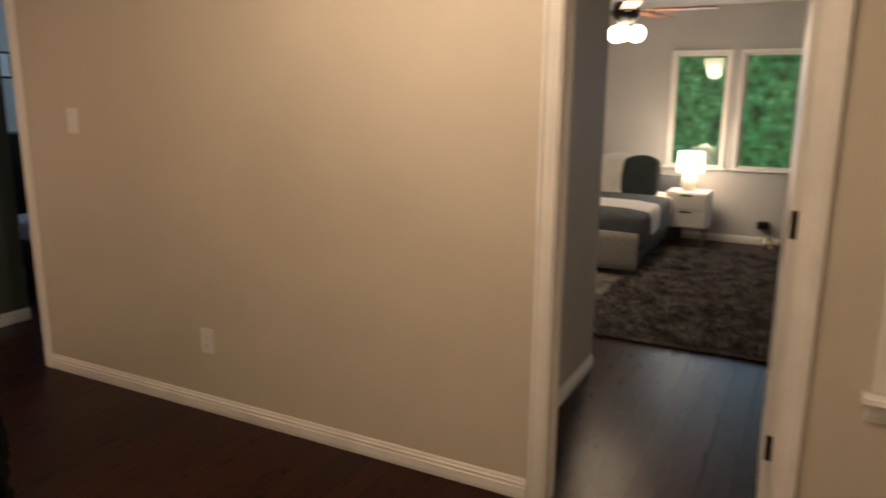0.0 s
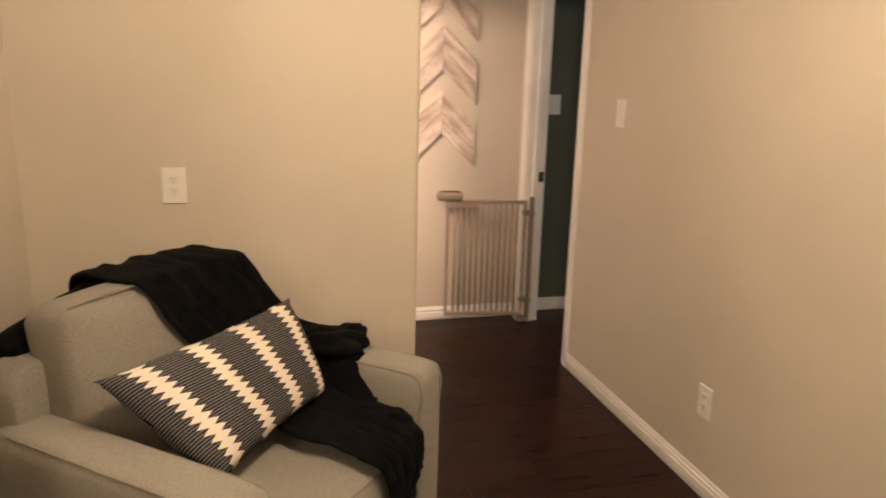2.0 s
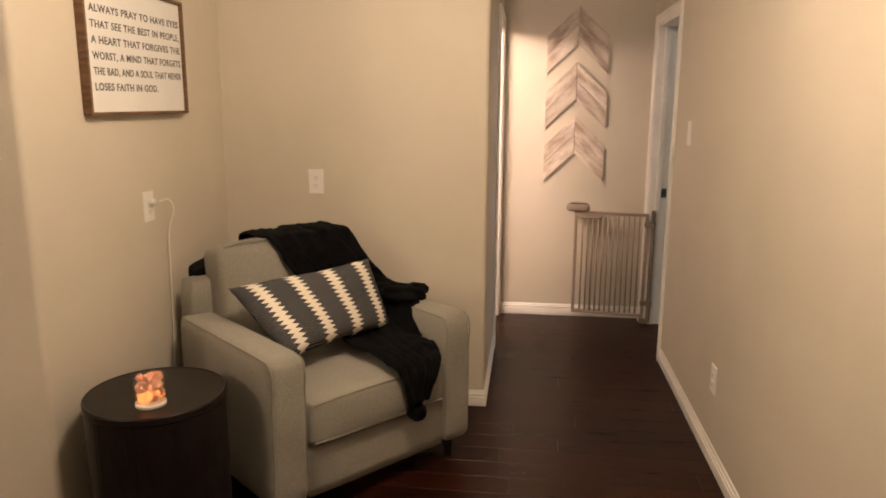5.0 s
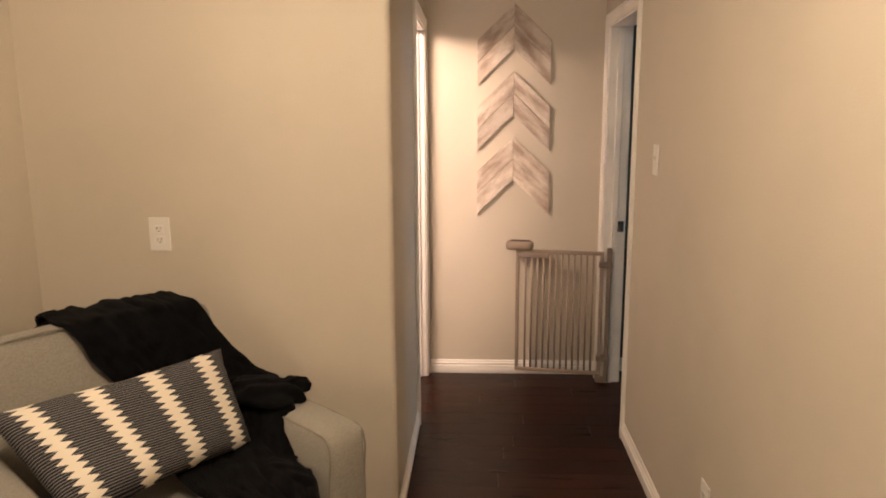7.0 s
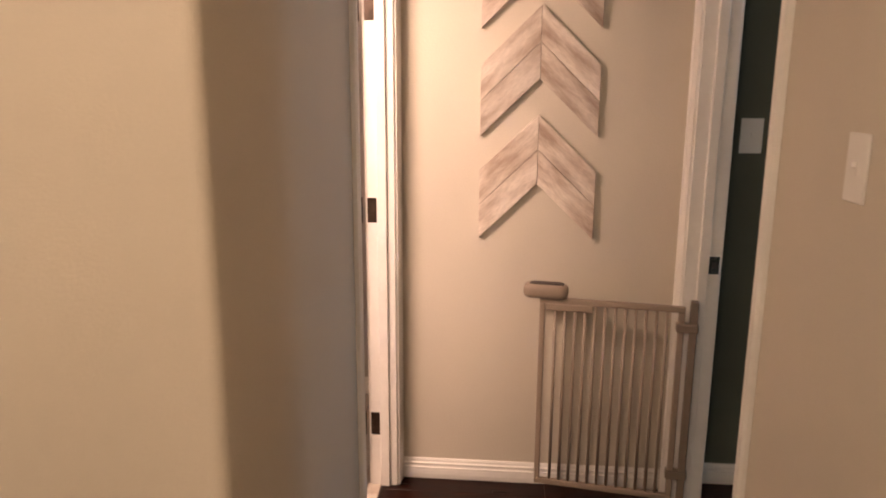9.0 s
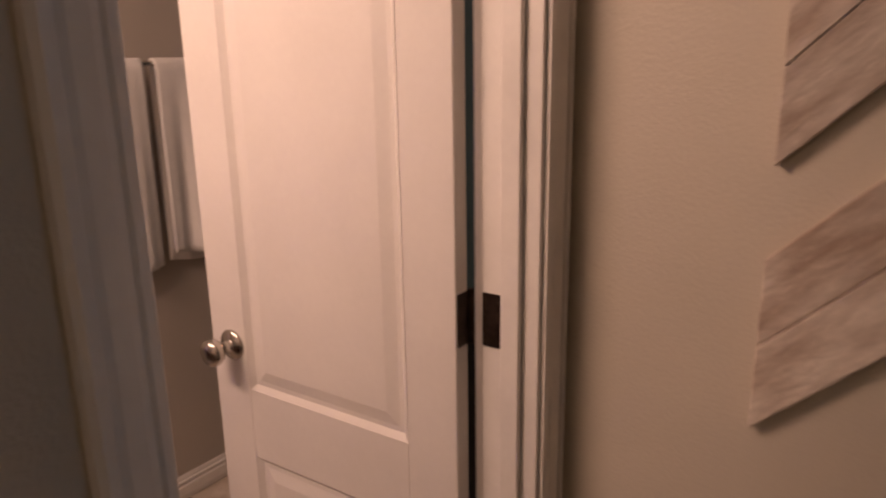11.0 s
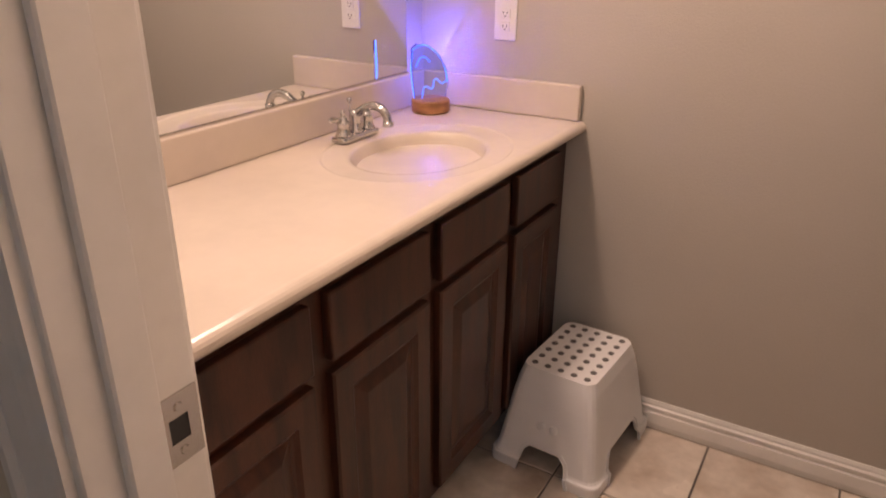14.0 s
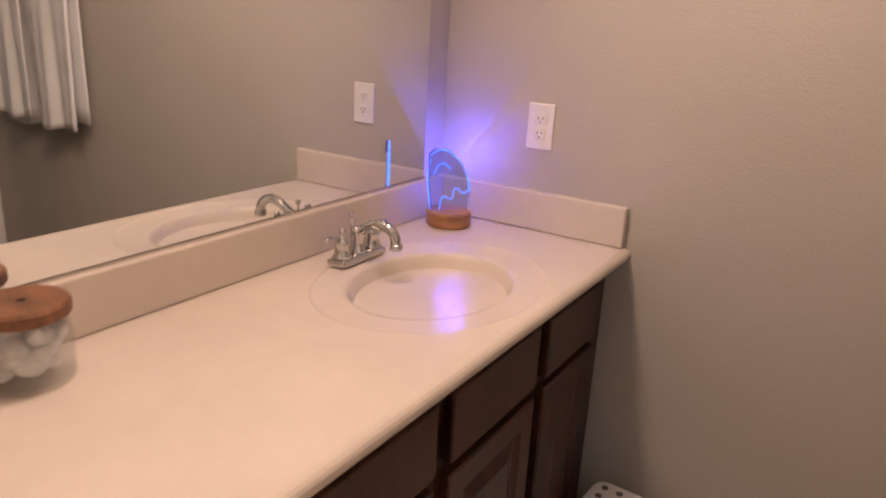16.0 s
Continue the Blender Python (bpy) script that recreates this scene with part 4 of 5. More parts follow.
def letters(text, size):
    cu = bpy.data.curves.new("words", "FONT")
    cu.body, cu.size, cu.align_x, cu.align_y, cu.extrude, cu.space_character, cu.offset = text, size, "LEFT", "BOTTOM_BASELINE", 0.0004, 1.12, 0.0007
    ob = new("words", cu)
    me = bpy.data.meshes.new_from_object(ob.evaluated_get(bpy.context.evaluated_depsgraph_get()))
    bpy.data.objects.remove(ob)
    return me, max(v.co.x for v in me.vertices)


for k, (line, width) in enumerate((("ALWAYS PRAY TO HAVE EYES", 0.63), ("THAT SEE THE BEST IN PEOPLE,", 0.63), ("A HEART THAT FORGIVES THE", 0.63), ("WORST, A MIND THAT FORGETS", 0.63), ("THE BAD, AND A SOUL THAT NEVER", 0.63), ("LOSES FAITH IN GOD.", 0.43))):
    full = letters(line, 0.036)[1]
    said = line.split()
    for q, one in enumerate(said):
        me, own = letters(one, 0.036)
        me.materials.append(M_INK)
        ob = new("word", me)
        ob.parent = sign
        x = (letters(" ".join(said[:q + 1]), 0.036)[1] - own) * width / full
        ob.matrix_local = Matrix.Translation((-0.303 + x, -0.0206, 0.122 - 0.0530 * k)) @ Matrix.Rotation(radians(90), 4, "X") @ Matrix.Diagonal((width / full, 1, 1, 1))

# Three wooden chevrons on the end wall
ARM_Y, RISE, TALL, TH = 0.207, 0.2, 0.245, 0.019
for k in range(3):
    z0 = 0.986 + 0.369 * k
    ch = thing("chevron_wall_decor", pose(X_END, 1.765, z0), "whitewashed pallet wood chevron hung on the end wall", "wall decor", "chevrons on the end wall")
    for s in (-1, 1):
        for i in range(2):
            bm = new_bm()
            h0 = TALL / 2 * i + (0.0012 if i else 0)
            h1 = TALL / 2 * (i + 1) - (0.0 if i else 0.0012)
            o = [(s * 0.0008, RISE + h0), (s * ARM_Y, h0), (s * ARM_Y, h1), (s * 0.0008, RISE + h1)]
            t = TH + (0.0015 if (i + k + s) % 2 else 0)
            prism(bm, o, 0.0, t)
            turn = Matrix.Rotation(math.atan2(-s * RISE, ARM_Y), 4, "X")
            bmesh.ops.transform(bm, matrix=turn.inverted(), verts=bm.verts[:])
            bmesh.ops.bevel(bm, geom=[e for e in bm.edges], offset=0.0012, segments=1, affect="EDGES")
            part("plank", bm, M_PLANKWHITE, ch).matrix_local = turn

# Child gate, folded back along the end wall
gate = thing("child_gate", pose(-3.90, 2.30, 0.0, 0, 0, 171), "taupe metal child safety gate swung open against the end wall", "safety gate")
GW, GZ0, GZ1 = 0.52, 0.055, 0.79


def gbox(a, b, z0, z1, t=0.009, bev=0.004):
    bm = new_bm()
    box(bm, -t, t, a, b, z0, z1, bev, 2)
    return bm


part("top_rail", gbox(0.02, GW, GZ1 - 0.022, GZ1, 0.010), M_GATE, gate)
part("bottom_rail", gbox(0.02, GW, GZ0, GZ0 + 0.022, 0.010), M_GATE, gate)
part("end_post", gbox(GW - 0.02, GW, GZ0 + 0.022, GZ1 - 0.022, 0.010), M_GATE, gate)
part("hinge_post", gbox(0.02, 0.042, GZ0 + 0.022, GZ1 - 0.022, 0.010), M_GATE, gate)
for k in range(12):
    y = 0.078 + k * (GW - 0.135) / 11
    bm = new_bm()
    tube(bm, (0, y, GZ0 + 0.02), (0, y, GZ1 - 0.02), 0.0058, seg=12)
    part("bar", bm, M_GATE, gate, smooth=True)
bm = new_bm()
box(bm, -0.014, 0.014, -0.022, 0.004, 0.02, GZ1 + 0.022, 0.004, 2)
part("wall_post", bm, M_GATEDARK, gate)
for z in (0.16, GZ1 - 0.075):
    bm = new_bm()
    box(bm, -0.019, 0.019, -0.026, 0.048, z - 0.016, z + 0.016, 0.005, 2)
    part("hinge_bracket", bm, M_GATEDARK, gate)
bm = new_bm()
box(bm, -0.016, 0.016, -0.01, 0.05, 0.012, 0.05, 0.005, 2)
part("floor_pivot", bm, M_GATEDARK, gate)
bm = new_bm()
soft_block(bm, -0.03, 0.03, GW - 0.10, GW + 0.06, GZ1 - 0.005, GZ1 + 0.052, 0.022, 0.0, 6)
hd = part("latch_handle", bm, M_GATE, gate, "rounded taupe latch handle", True)
# The handle's cut-out is a solid insert here, its shade put in the colour
bm = new_bm()
soft_block(bm, -0.02, 0.02, GW - 0.085, GW + 0.04, GZ1 + 0.034, GZ1 + 0.0545, 0.009, 0.0, 6)
part("thumb_slide", bm, M_RECESS, hd, "dark insert standing in for the handle's shaded recess")
bm = new_bm()
box(bm, -0.011, 0.011, GW - 0.19, GW - 0.02, GZ1 - 0.048, GZ1 - 0.018, 0.006, 2)
part("handle_bracket", bm, M_GATE, gate)

# Smoke detector on the hall ceiling
sd = thing("smoke_detector", pose(-3.98, 2.045, TOP), "round white smoke detector on the hall ceiling", "smoke detector")
bm = new_bm()
lathe(bm, [(0.0, -0.001), (0.070, -0.001), (0.071, -0.006), (0.066, -0.014), (0.0, -0.014)], 40)
part("mounting_ring", bm, M_PLATE, sd, smooth=False)
bm = new_bm()
lathe(bm, [(0.0, -0.0145), (0.058, -0.0145), (0.058, -0.030), (0.050, -0.040), (0.025, -0.044), (0.0, -0.044)], 40)
part("cover", bm, M_PLATE, sd, smooth=True)

# Bathroom: vanity
VF, VZ = -3.12, 0.826
vanity = thing("vanity_cabinet", Matrix.Identity(4), "dark stained wooden vanity cabinet with raised-panel doors", "cabinet")
bm = new_bm()
box(bm, VF + 0.02, X_VAN - 0.002, Y_BATHS + 0.002, Y_BATHN - 0.002, 0.125, VZ)
box(bm, VF + 0.09, X_VAN - 0.002, Y_BATHS + 0.002, Y_BATHN - 0.002, 0.0, 0.125)
part("cabinet_body", bm, M_CABINET, vanity)
COLS = ((-0.25, 0.012), (0.055, 0.36), (0.402, 0.703), (0.747, 1.03))


def front(a, b, z0, z1, raised, parent):
    bm = new_bm()
    x = VF + 0.02
    if not raised:
        box(bm, x - 0.019, x, a, b, z0, z1, 0.004, 2)
    else:
        fr = 0.055
        def ring(i, d):
            return [bm.verts.new((x - d, yy, zz)) for yy, zz in ((a + i, z0 + i), (b - i, z0 + i), (b - i, z1 - i), (a + i, z1 - i))]
        rs = [ring(0, 0.0), ring(0, 0.015), ring(0.004, 0.019), ring(fr - 0.008, 0.019), ring(fr, 0.012), ring(fr + 0.006, 0.010), ring(fr + 0.032, 0.0175), ring(fr + 0.035, 0.018)]
        for p, q in zip(rs, rs[1:]):
            for k in range(4):
                bm.faces.new((p[k], p[(k + 1) % 4], q[(k + 1) % 4], q[k]))
        bm.faces.new(rs[-1])
        bm.faces.new(rs[0][::-1])
    return part("cabinet_door" if raised else "drawer_front", bm, M_CABINET, parent)


for a, b in COLS:
    front(a, b, 0.672, 0.797, False, vanity)
    front(a, b, 0.150, 0.650, True, vanity)

# One-piece counter with a moulded oval basin
CZ, CF = 0.863, -3.152
SX, SY, RX, RY = -2.92, 0.125, 0.143, 0.183
counter = thing("vanity_counter", Matrix.Identity(4), "cream cultured-marble vanity counter with moulded oval basin and backsplash", "counter")
bm = new_bm()
SEG = 64
outer = []
hx0, hx1, hy0, hy1 = CF + 0.02, X_VAN - 0.001, Y_BATHS + 0.001, Y_BATHN - 0.001
for k in range(SEG):
    a = 2 * math.pi * k / SEG
    c, s = math.cos(a), math.sin(a)
    tx = ((hx1 - SX) / c if c > 1e-9 else (hx0 - SX) / c if c < -1e-9 else 1e9)
    ty = ((hy1 - SY) / s if s > 1e-9 else (hy0 - SY) / s if s < -1e-9 else 1e9)
    tt = min(tx, ty)
    outer.append(Vector((SX + c * tt, SY + s * tt, CZ)))
for cx, cy in ((hx0, hy0), (hx0, hy1), (hx1, hy0), (hx1, hy1)):
    k = min(range(SEG), key=lambda i: (outer[i].x - cx) ** 2 + (outer[i].y - cy) ** 2)
    outer[k] = Vector((cx, cy, CZ))
BASIN = [(1.42, 0.0), (1.405, 0.0), (1.39, -0.0022), (1.37, -0.0028), (1.08, -0.004), (1.01, -0.0055), (0.985, -0.009), (0.95, -0.022), (0.90, -0.038), (0.82, -0.060), (0.72, -0.081), (0.60, -0.100), (0.46, -0.116), (0.32, -0.127), (0.20, -0.132), (0.10, -0.134)]
rings = [[bm.verts.new(v) for v in outer]]
for r, z in BASIN:
    rings.append([bm.verts.new((SX + RX * r * math.cos(2 * math.pi * k / SEG), SY + RY * r * math.sin(2 * math.pi * k / SEG), CZ + z)) for k in range(SEG)])
for p, q in zip(rings, rings[1:]):
    for k in range(SEG):
        bm.faces.new((p[k], p[(k + 1) % SEG], q[(k + 1) % SEG], q[k]))
top_ob = part("counter_top", bm, M_COUNTER, counter, smooth=True)
bm = new_bm()
edge = [(0.0, CZ)] + [(-0.02 * math.sin(t * math.pi / 10), CZ - 0.016 + 0.016 * math.cos(t * math.pi / 10)) for t in range(1, 11)] + [(0.0, CZ - 0.032)]
prism(bm, [(-a, b) for a, b in edge], hy0, hy1, Matrix.Translation((hx0, 0, 0)) @ Matrix.Rotation(radians(90), 4, "Z"))
box(bm, hx0, hx1, hy0, hy1, CZ - 0.036, CZ - 0.0322)
part("front_edge", bm, M_COUNTER, counter, smooth=False)
bm = new_bm()
box(bm, X_VAN - 0.02, X_VAN - 0.001, Y_BATHS + 0.021, Y_BATHN - 0.001, CZ + 0.0005, CZ + 0.093, 0.004, 2)
part("backsplash", bm, M_COUNTER, counter)
bm = new_bm()
box(bm, CF + 0.018, X_VAN - 0.001, Y_BATHS + 0.001, Y_BATHS + 0.021, CZ + 0.0005, CZ + 0.093, 0.004, 2)
part("side_splash", bm, M_COUNTER, counter)
bm = new_bm()
lathe(bm, [(0.0, 0.0), (0.022, 0.0), (0.0235, 0.002), (0.019, 0.004), (0.0, 0.003)], 24, Matrix.Translation((SX, SY, CZ - 0.134)))
part("drain", bm, M_CHROME, counter, "chrome drain ring", True)

# Centre-set faucet
fau = thing("faucet", pose(-2.735, SY - 0.005, CZ - 0.0035) @ Matrix.Scale(0.9, 4), "chrome centre-set bathroom faucet with two lever handles", "faucet")
bm = new_bm()
soft_block(bm, -0.025, 0.025, -0.078, 0.078, 0.0, 0.020, 0.010, 0.0, 6)
part("deck_plate", bm, M_CHROME, fau, smooth=True)
for s in (-1, 1):
    bm = new_bm()
    lathe(bm, [(0.0, 0.018), (0.022, 0.019), (0.0215, 0.024), (0.0175, 0.028), (0.0155, 0.046), (0.0175, 0.050), (0.0175, 0.055), (0.0125, 0.060), (0.0095, 0.066), (0.0045, 0.070), (0.0075, 0.076), (0.0065, 0.083), (0.0, 0.086)], 28, Matrix.Translation((0, s * 0.051, 0)))
    hb = part("handle_base", bm, M_CHROME, fau, smooth=True)
    bm = new_bm()
    lathe(bm, [(0.0, 0.0), (0.0045, 0.002), (0.0052, 0.018), (0.0078, 0.030), (0.0072, 0.038), (0.003, 0.049), (0.0, 0.051)], 20, Matrix.Translation((0, s * 0.058, 0.064)) @ Matrix.Rotation(radians(-84 * s), 4, "X"))
    part("lever", bm, M_CHROME, hb, smooth=True)
bm = new_bm()
lathe(bm, [(0.0, 0.018), (0.021, 0.019), (0.0205, 0.025), (0.0155, 0.031), (0.0135, 0.050), (0.0165, 0.060), (0.0160, 0.070), (0.010, 0.078), (0.0, 0.080)], 28)
part("spout_body", bm, M_CHROME, fau, smooth=True)
sp = cable("spout", [(0.004, 0, 0.060), (-0.022, 0, 0.079), (-0.052, 0, 0.093), (-0.082, 0, 0.091), (-0.102, 0, 0.073), (-0.106, 0, 0.055)], 0.0112, M_CHROME)
sp.parent = fau
bm = new_bm()
lathe(bm, [(0.0, 0.0), (0.0135, 0.0), (0.0142, 0.004), (0.0135, 0.014), (0.0, 0.014)], 24, Matrix.Translation((-0.1062, 0, 0.046)))
part("aerator", bm, M_CHROME, fau, smooth=True)
bm = new_bm()
tube(bm, (0.017, 0, 0.05), (0.017, 0, 0.098), 0.0026, seg=10)
ball(bm, (0.017, 0, 0.101), 0.0068)
part("lift_rod", bm, M_CHROME, fau, smooth=True)

# Mirror
mirror = thing("wall_mirror", Matrix.Identity(4), "large frameless wall mirror above the vanity", "mirror")
bm = new_bm()
box(bm, X_VAN - 0.006, X_VAN - 0.001, Y_BATHS + 0.09, Y_BATHN - 0.05, CZ + 0.098, 1.90)
part("mirror_glass", bm, M_MIRROR, mirror)
bm = new_bm()
box(bm, X_VAN - 0.0085, X_VAN - 0.001, Y_BATHS + 0.09, Y_BATHN - 0.05, CZ + 0.0935, CZ + 0.0975)
part("bottom_channel", bm, M_NICKEL, mirror)

# Night light: a clear acrylic leaf on a wooden base
nl = thing("night_light", pose(-2.74, -0.215, CZ + 0.001, 0, 0, 56) @ Matrix.Scale(1.22, 4), "acrylic night light glowing blue on a round wooden base", "lamp")
bm = new_bm()
lathe(bm, [(0.0, 0.0), (0.040, 0.0), (0.043, 0.003), (0.043, 0.026), (0.040, 0.029), (0.0, 0.029)], 40)
part("base", bm, M_CORK, nl, "round light wooden base")
bm = new_bm()
ARC = [(-0.038, 0.028), (0.036, 0.028), (0.044, 0.06), (0.038, 0.09), (0.022, 0.12), (-0.005, 0.142), (-0.034, 0.15), (-0.046, 0.14), (-0.045, 0.09)]
prism(bm, ARC, -0.002, 0.002, Matrix.Rotation(radians(90), 4, "Z"))
part("acrylic_plate", bm, M_ACRYLIC, nl, "clear acrylic plate").visible_shadow = False
for k, pts in enumerate(([(-0.045, 0.135), (-0.020, 0.146), (0.012, 0.13), (0.034, 0.098), (0.043, 0.062)], [(-0.043, 0.13), (-0.046, 0.09), (-0.038, 0.032)], [(-0.02, 0.03), (-0.012, 0.055), (0.004, 0.05), (0.012, 0.07), (0.03, 0.06), (0.04, 0.066)], [(-0.035, 0.1), (-0.02, 0.12), (0.0, 0.11)])):
    e = cable("lit_engraving", [(-a, -0.0032, b) for a, b in pts], 0.0011, M_BLUE)
    e.parent = nl

# Apothecary jar
jar = thing("apothecary_jar", pose(-2.725, 0.765, CZ + 0.001), "glass jar of cotton wool with a wooden lid", "jar")
bm = new_bm()
lathe(bm, [(0.0, 0.0), (0.050, 0.0), (0.054, 0.005), (0.055, 0.055), (0.050, 0.085), (0.047, 0.088), (0.0455, 0.088), (0.052, 0.055), (0.051, 0.007), (0.0, 0.004)], 40)
part("glass_body", bm, M_THIN, jar, smooth=True).visible_shadow = False
bm = new_bm()
lathe(bm, [(0.0, 0.0), (0.054, 0.0), (0.056, 0.003), (0.056, 0.015), (0.053, 0.019), (0.006, 0.019), (0.006, 0.016), (0.0, 0.016)], 40, Matrix.Translation((0, 0, 0.089)))
part("lid", bm, M_LIDWOOD, jar, "round stained wooden lid")
bm = new_bm()
tube(bm, (0, 0, 0.1052), (0, 0, 0.1066), 0.0062, seg=16)
part("lid_hole", bm, M_SLOT, jar)
rnd = random.Random(8)
for k in range(34):
    bm = new_bm()
    a, r = rnd.uniform(0, 6.28), 0.035 * math.sqrt(rnd.random())
    ball(bm, (r * math.cos(a), r * math.sin(a), 0.021 + 0.0016 * k), 0.0158, (1, 1, 0.85), 12, 8)
    for v in bm.verts:
        v.co += Vector((1, 1, 1)) * 0.003 * noise.noise(v.co * 120)
    part("cotton_ball", bm, M_COTTON, jar, smooth=True)

# Small potted plant beside the jar
plant = thing("potted_plant", pose(-2.735, 0.925, CZ + 0.001), "small green leafy plant in a white pot on a wooden base", "plant")
bm = new_bm()
lathe(bm, [(0.0, 0.0), (0.046, 0.0), (0.048, 0.003), (0.048, 0.018), (0.0, 0.018)], 36)
part("base", bm, M_CORK, plant, "round wooden base")
bm = new_bm()
lathe(bm, [(0.0, 0.0185), (0.040, 0.0185), (0.045, 0.03), (0.047, 0.088), (0.044, 0.09), (0.042, 0.08), (0.0, 0.078)], 36)
part("pot", bm, M_PLATE, plant, smooth=True)
M_LEAF = mat("fresh_leaf", (0.09, 0.17, 0.045), 0.5, var=0.15, scale=30, fine=150, bump=0.1, per_piece=0.35)
rnd = random.Random(21)
for k in range(46):
    a, el, r = rnd.uniform(0, 6.283), rnd.uniform(0.25, 1.35), rnd.uniform(0.035, 0.085)
    tip = Vector((math.cos(a) * math.cos(el) * r * 0.8, math.sin(a) * math.cos(el) * r * 0.8, 0.085 + math.sin(el) * r * 1.1))
    bm = new_bm()
    tube(bm, (0.012 * math.cos(a), 0.012 * math.sin(a), 0.079), tip, 0.0009, 0.0007, 5)
    L, W = rnd.uniform(0.016, 0.026), rnd.uniform(0.007, 0.011)
    m = Matrix.Translation(tip) @ Euler((rnd.uniform(-0.5, 0.5), rnd.uniform(-0.7, 0.3), a)).to_matrix().to_4x4()
    rim = [bm.verts.new(m @ Vector((L * f, s * W * math.sin(math.pi * f ** 0.8), 0.004 * math.sin(math.pi * f) - 0.003 * (1 - abs(s))))) for f, s in ((0.02, 0.5), (0.25, 1), (0.55, 1), (0.8, 1), (1.0, 0))]
    low = [bm.verts.new(m @ Vector((L * f, -W * math.sin(math.pi * f ** 0.8), 0.004 * math.sin(math.pi * f)))) for f in (0.8, 0.55, 0.25)]
    mid = bm.verts.new(m @ Vector((L * 0.5, 0, -0.001)))
    loop = rim + low
    for p, q in zip(loop, loop[1:] + loop[:1]):
        bm.faces.new((p, q, mid))
    part("leaf", bm, M_LEAF, plant, smooth=True)

# Small wooden plaques on the south wall
for x0, x1, z0, z1 in ((-3.005, -2.795, 1.511, 1.56), (-3.13, -2.91, 1.445, 1.49)):
    bm = new_bm()
    box(bm, x0, x1, Y_BATHS, Y_BATHS + 0.018, z0, z1, 0.003, 2)
    pl = part("wooden_plaque", bm, M_CORK)
    tagged(pl, "small light-wood plaque mounted on the wall", "plaque", "plaques above the outlet")

# Towel bar and towel
bar = thing("towel_bar", Matrix.Identity(4), "brushed nickel towel bar mounted on the wall", "towel bar")
BZ, BX0, BX1 = 1.50, -4.078, -4.68
for x in (BX0, BX1):
    bm = new_bm()
    box(bm, x - 0.018, x + 0.018, Y_BATHS, Y_BATHS + 0.012, BZ - 0.022, BZ + 0.022, 0.003, 2)
    box(bm, x - 0.012, x + 0.012, Y_BATHS + 0.012, Y_BATHS + 0.07, BZ - 0.012, BZ + 0.012, 0.003, 2)
    part("post", bm, M_NICKEL, bar)
bm = new_bm()
tube(bm, (BX0, Y_BATHS + 0.057, BZ), (BX1, Y_BATHS + 0.057, BZ), 0.008)
part("rod", bm, M_NICKEL, bar, smooth=True)


def towel(x0, x1, length_front, length_back, label, seed):
    bm = new_bm()
    yb = Y_BATHS + 0.057
    prof = [(yb - 0.020, BZ - length_back * k / 10) for k in range(10, 0, -1)] + [(yb - 0.017, BZ - 0.004), (yb - 0.010, BZ + 0.011), (yb, BZ + 0.016), (yb + 0.010, BZ + 0.011), (yb + 0.018, BZ - 0.004)]
    prof += [(yb + 0.022, BZ - length_front * k / 24) for k in range(1, 25)]
    rows = []
    for j, (y, z) in enumerate(prof):
        row = []
        for k in range(29):
            u = k / 28
            hang = max(0, BZ - z) / max(length_front, 0.1)
            w = 0.012 * hang * math.sin(u * 11 + seed) + 0.006 * hang * math.sin(u * 23 + 2 * seed)
            row.append(bm.verts.new((x0 + (x1 - x0) * u, y + (w if y > yb else -0.3 * w), z + 0.01 * hang * math.sin(u * 5 + seed))))
        rows.append(row)
    for a, b in zip(rows, rows[1:]):
        for k in range(28):
            bm.faces.new((a[k], a[k + 1], b[k + 1], b[k]))
    ob = tagged(part("hand_towel", bm, M_TOWEL, smooth=True), label, "towel", "towels on the bar")
    s = ob.modifiers.new("thick", "SOLIDIFY")
    s.thickness = 0.007
    return ob


towel(-4.10, -4.36, 0.62, 0.60, "white folded towel hanging on the towel bar", 0.5)
towel(-4.40, -4.63, 0.60, 0.63, "white folded towel hanging on the towel bar", 2.1)

# Step stool with slip pads
SW, SD, SH = 0.21, 0.29, 0.290
stool = thing("step_stool", pose(-3.252, -0.142, 0.002, 0, 0, -4), "white plastic step stool with dark anti-slip dots", "step stool")


def stool_shell(off=0.0):
    bm = new_bm()
    lev = [(0.0, 0.051), (0.026, 0.051), (0.031, 0.0495), (0.034, 0.044), (0.040, 0.0405), (0.21, 0.014), (0.257, 0.004), (SH, -0.006)]
    def loop(o, z, ins=0.0, r=0.03):
        hx, hy = SW / 2 + o - ins, SD / 2 + o - ins
        pts = []
        for sx, sy, a0 in ((1, 1, 0), (-1, 1, 90), (-1, -1, 180), (1, -1, 270)):
            for q in range(5):
                a = radians(a0 + 22.5 * q)
                pts.append((sx * (hx - r) + r * math.cos(a), sy * (hy - r) + r * math.sin(a), z))
        return pts
    outer = [[bm.verts.new(p) for p in loop(o, z)] for o, z in [(b + off, a) for a, b in lev]]
    inner = [[bm.verts.new(p) for p in loop(o, z, 0.004)] for o, z in [(b + off, a) for a, b in lev[:-1]]] + [[bm.verts.new(p) for p in loop(lev[-1][1], SH - 0.005, 0.006)]]
    n = 20
    for shell in (outer, inner):
        for a, b in zip(shell, shell[1:]):
            for k in range(n):
                bm.faces.new((a[k], a[(k + 1) % n], b[(k + 1) % n], b[k]))
        bm.faces.new(shell[-1])
    for k in range(n):
        bm.faces.new((outer[0][k], outer[0][(k + 1) % n], inner[0][(k + 1) % n], inner[0][k]))
    return bm


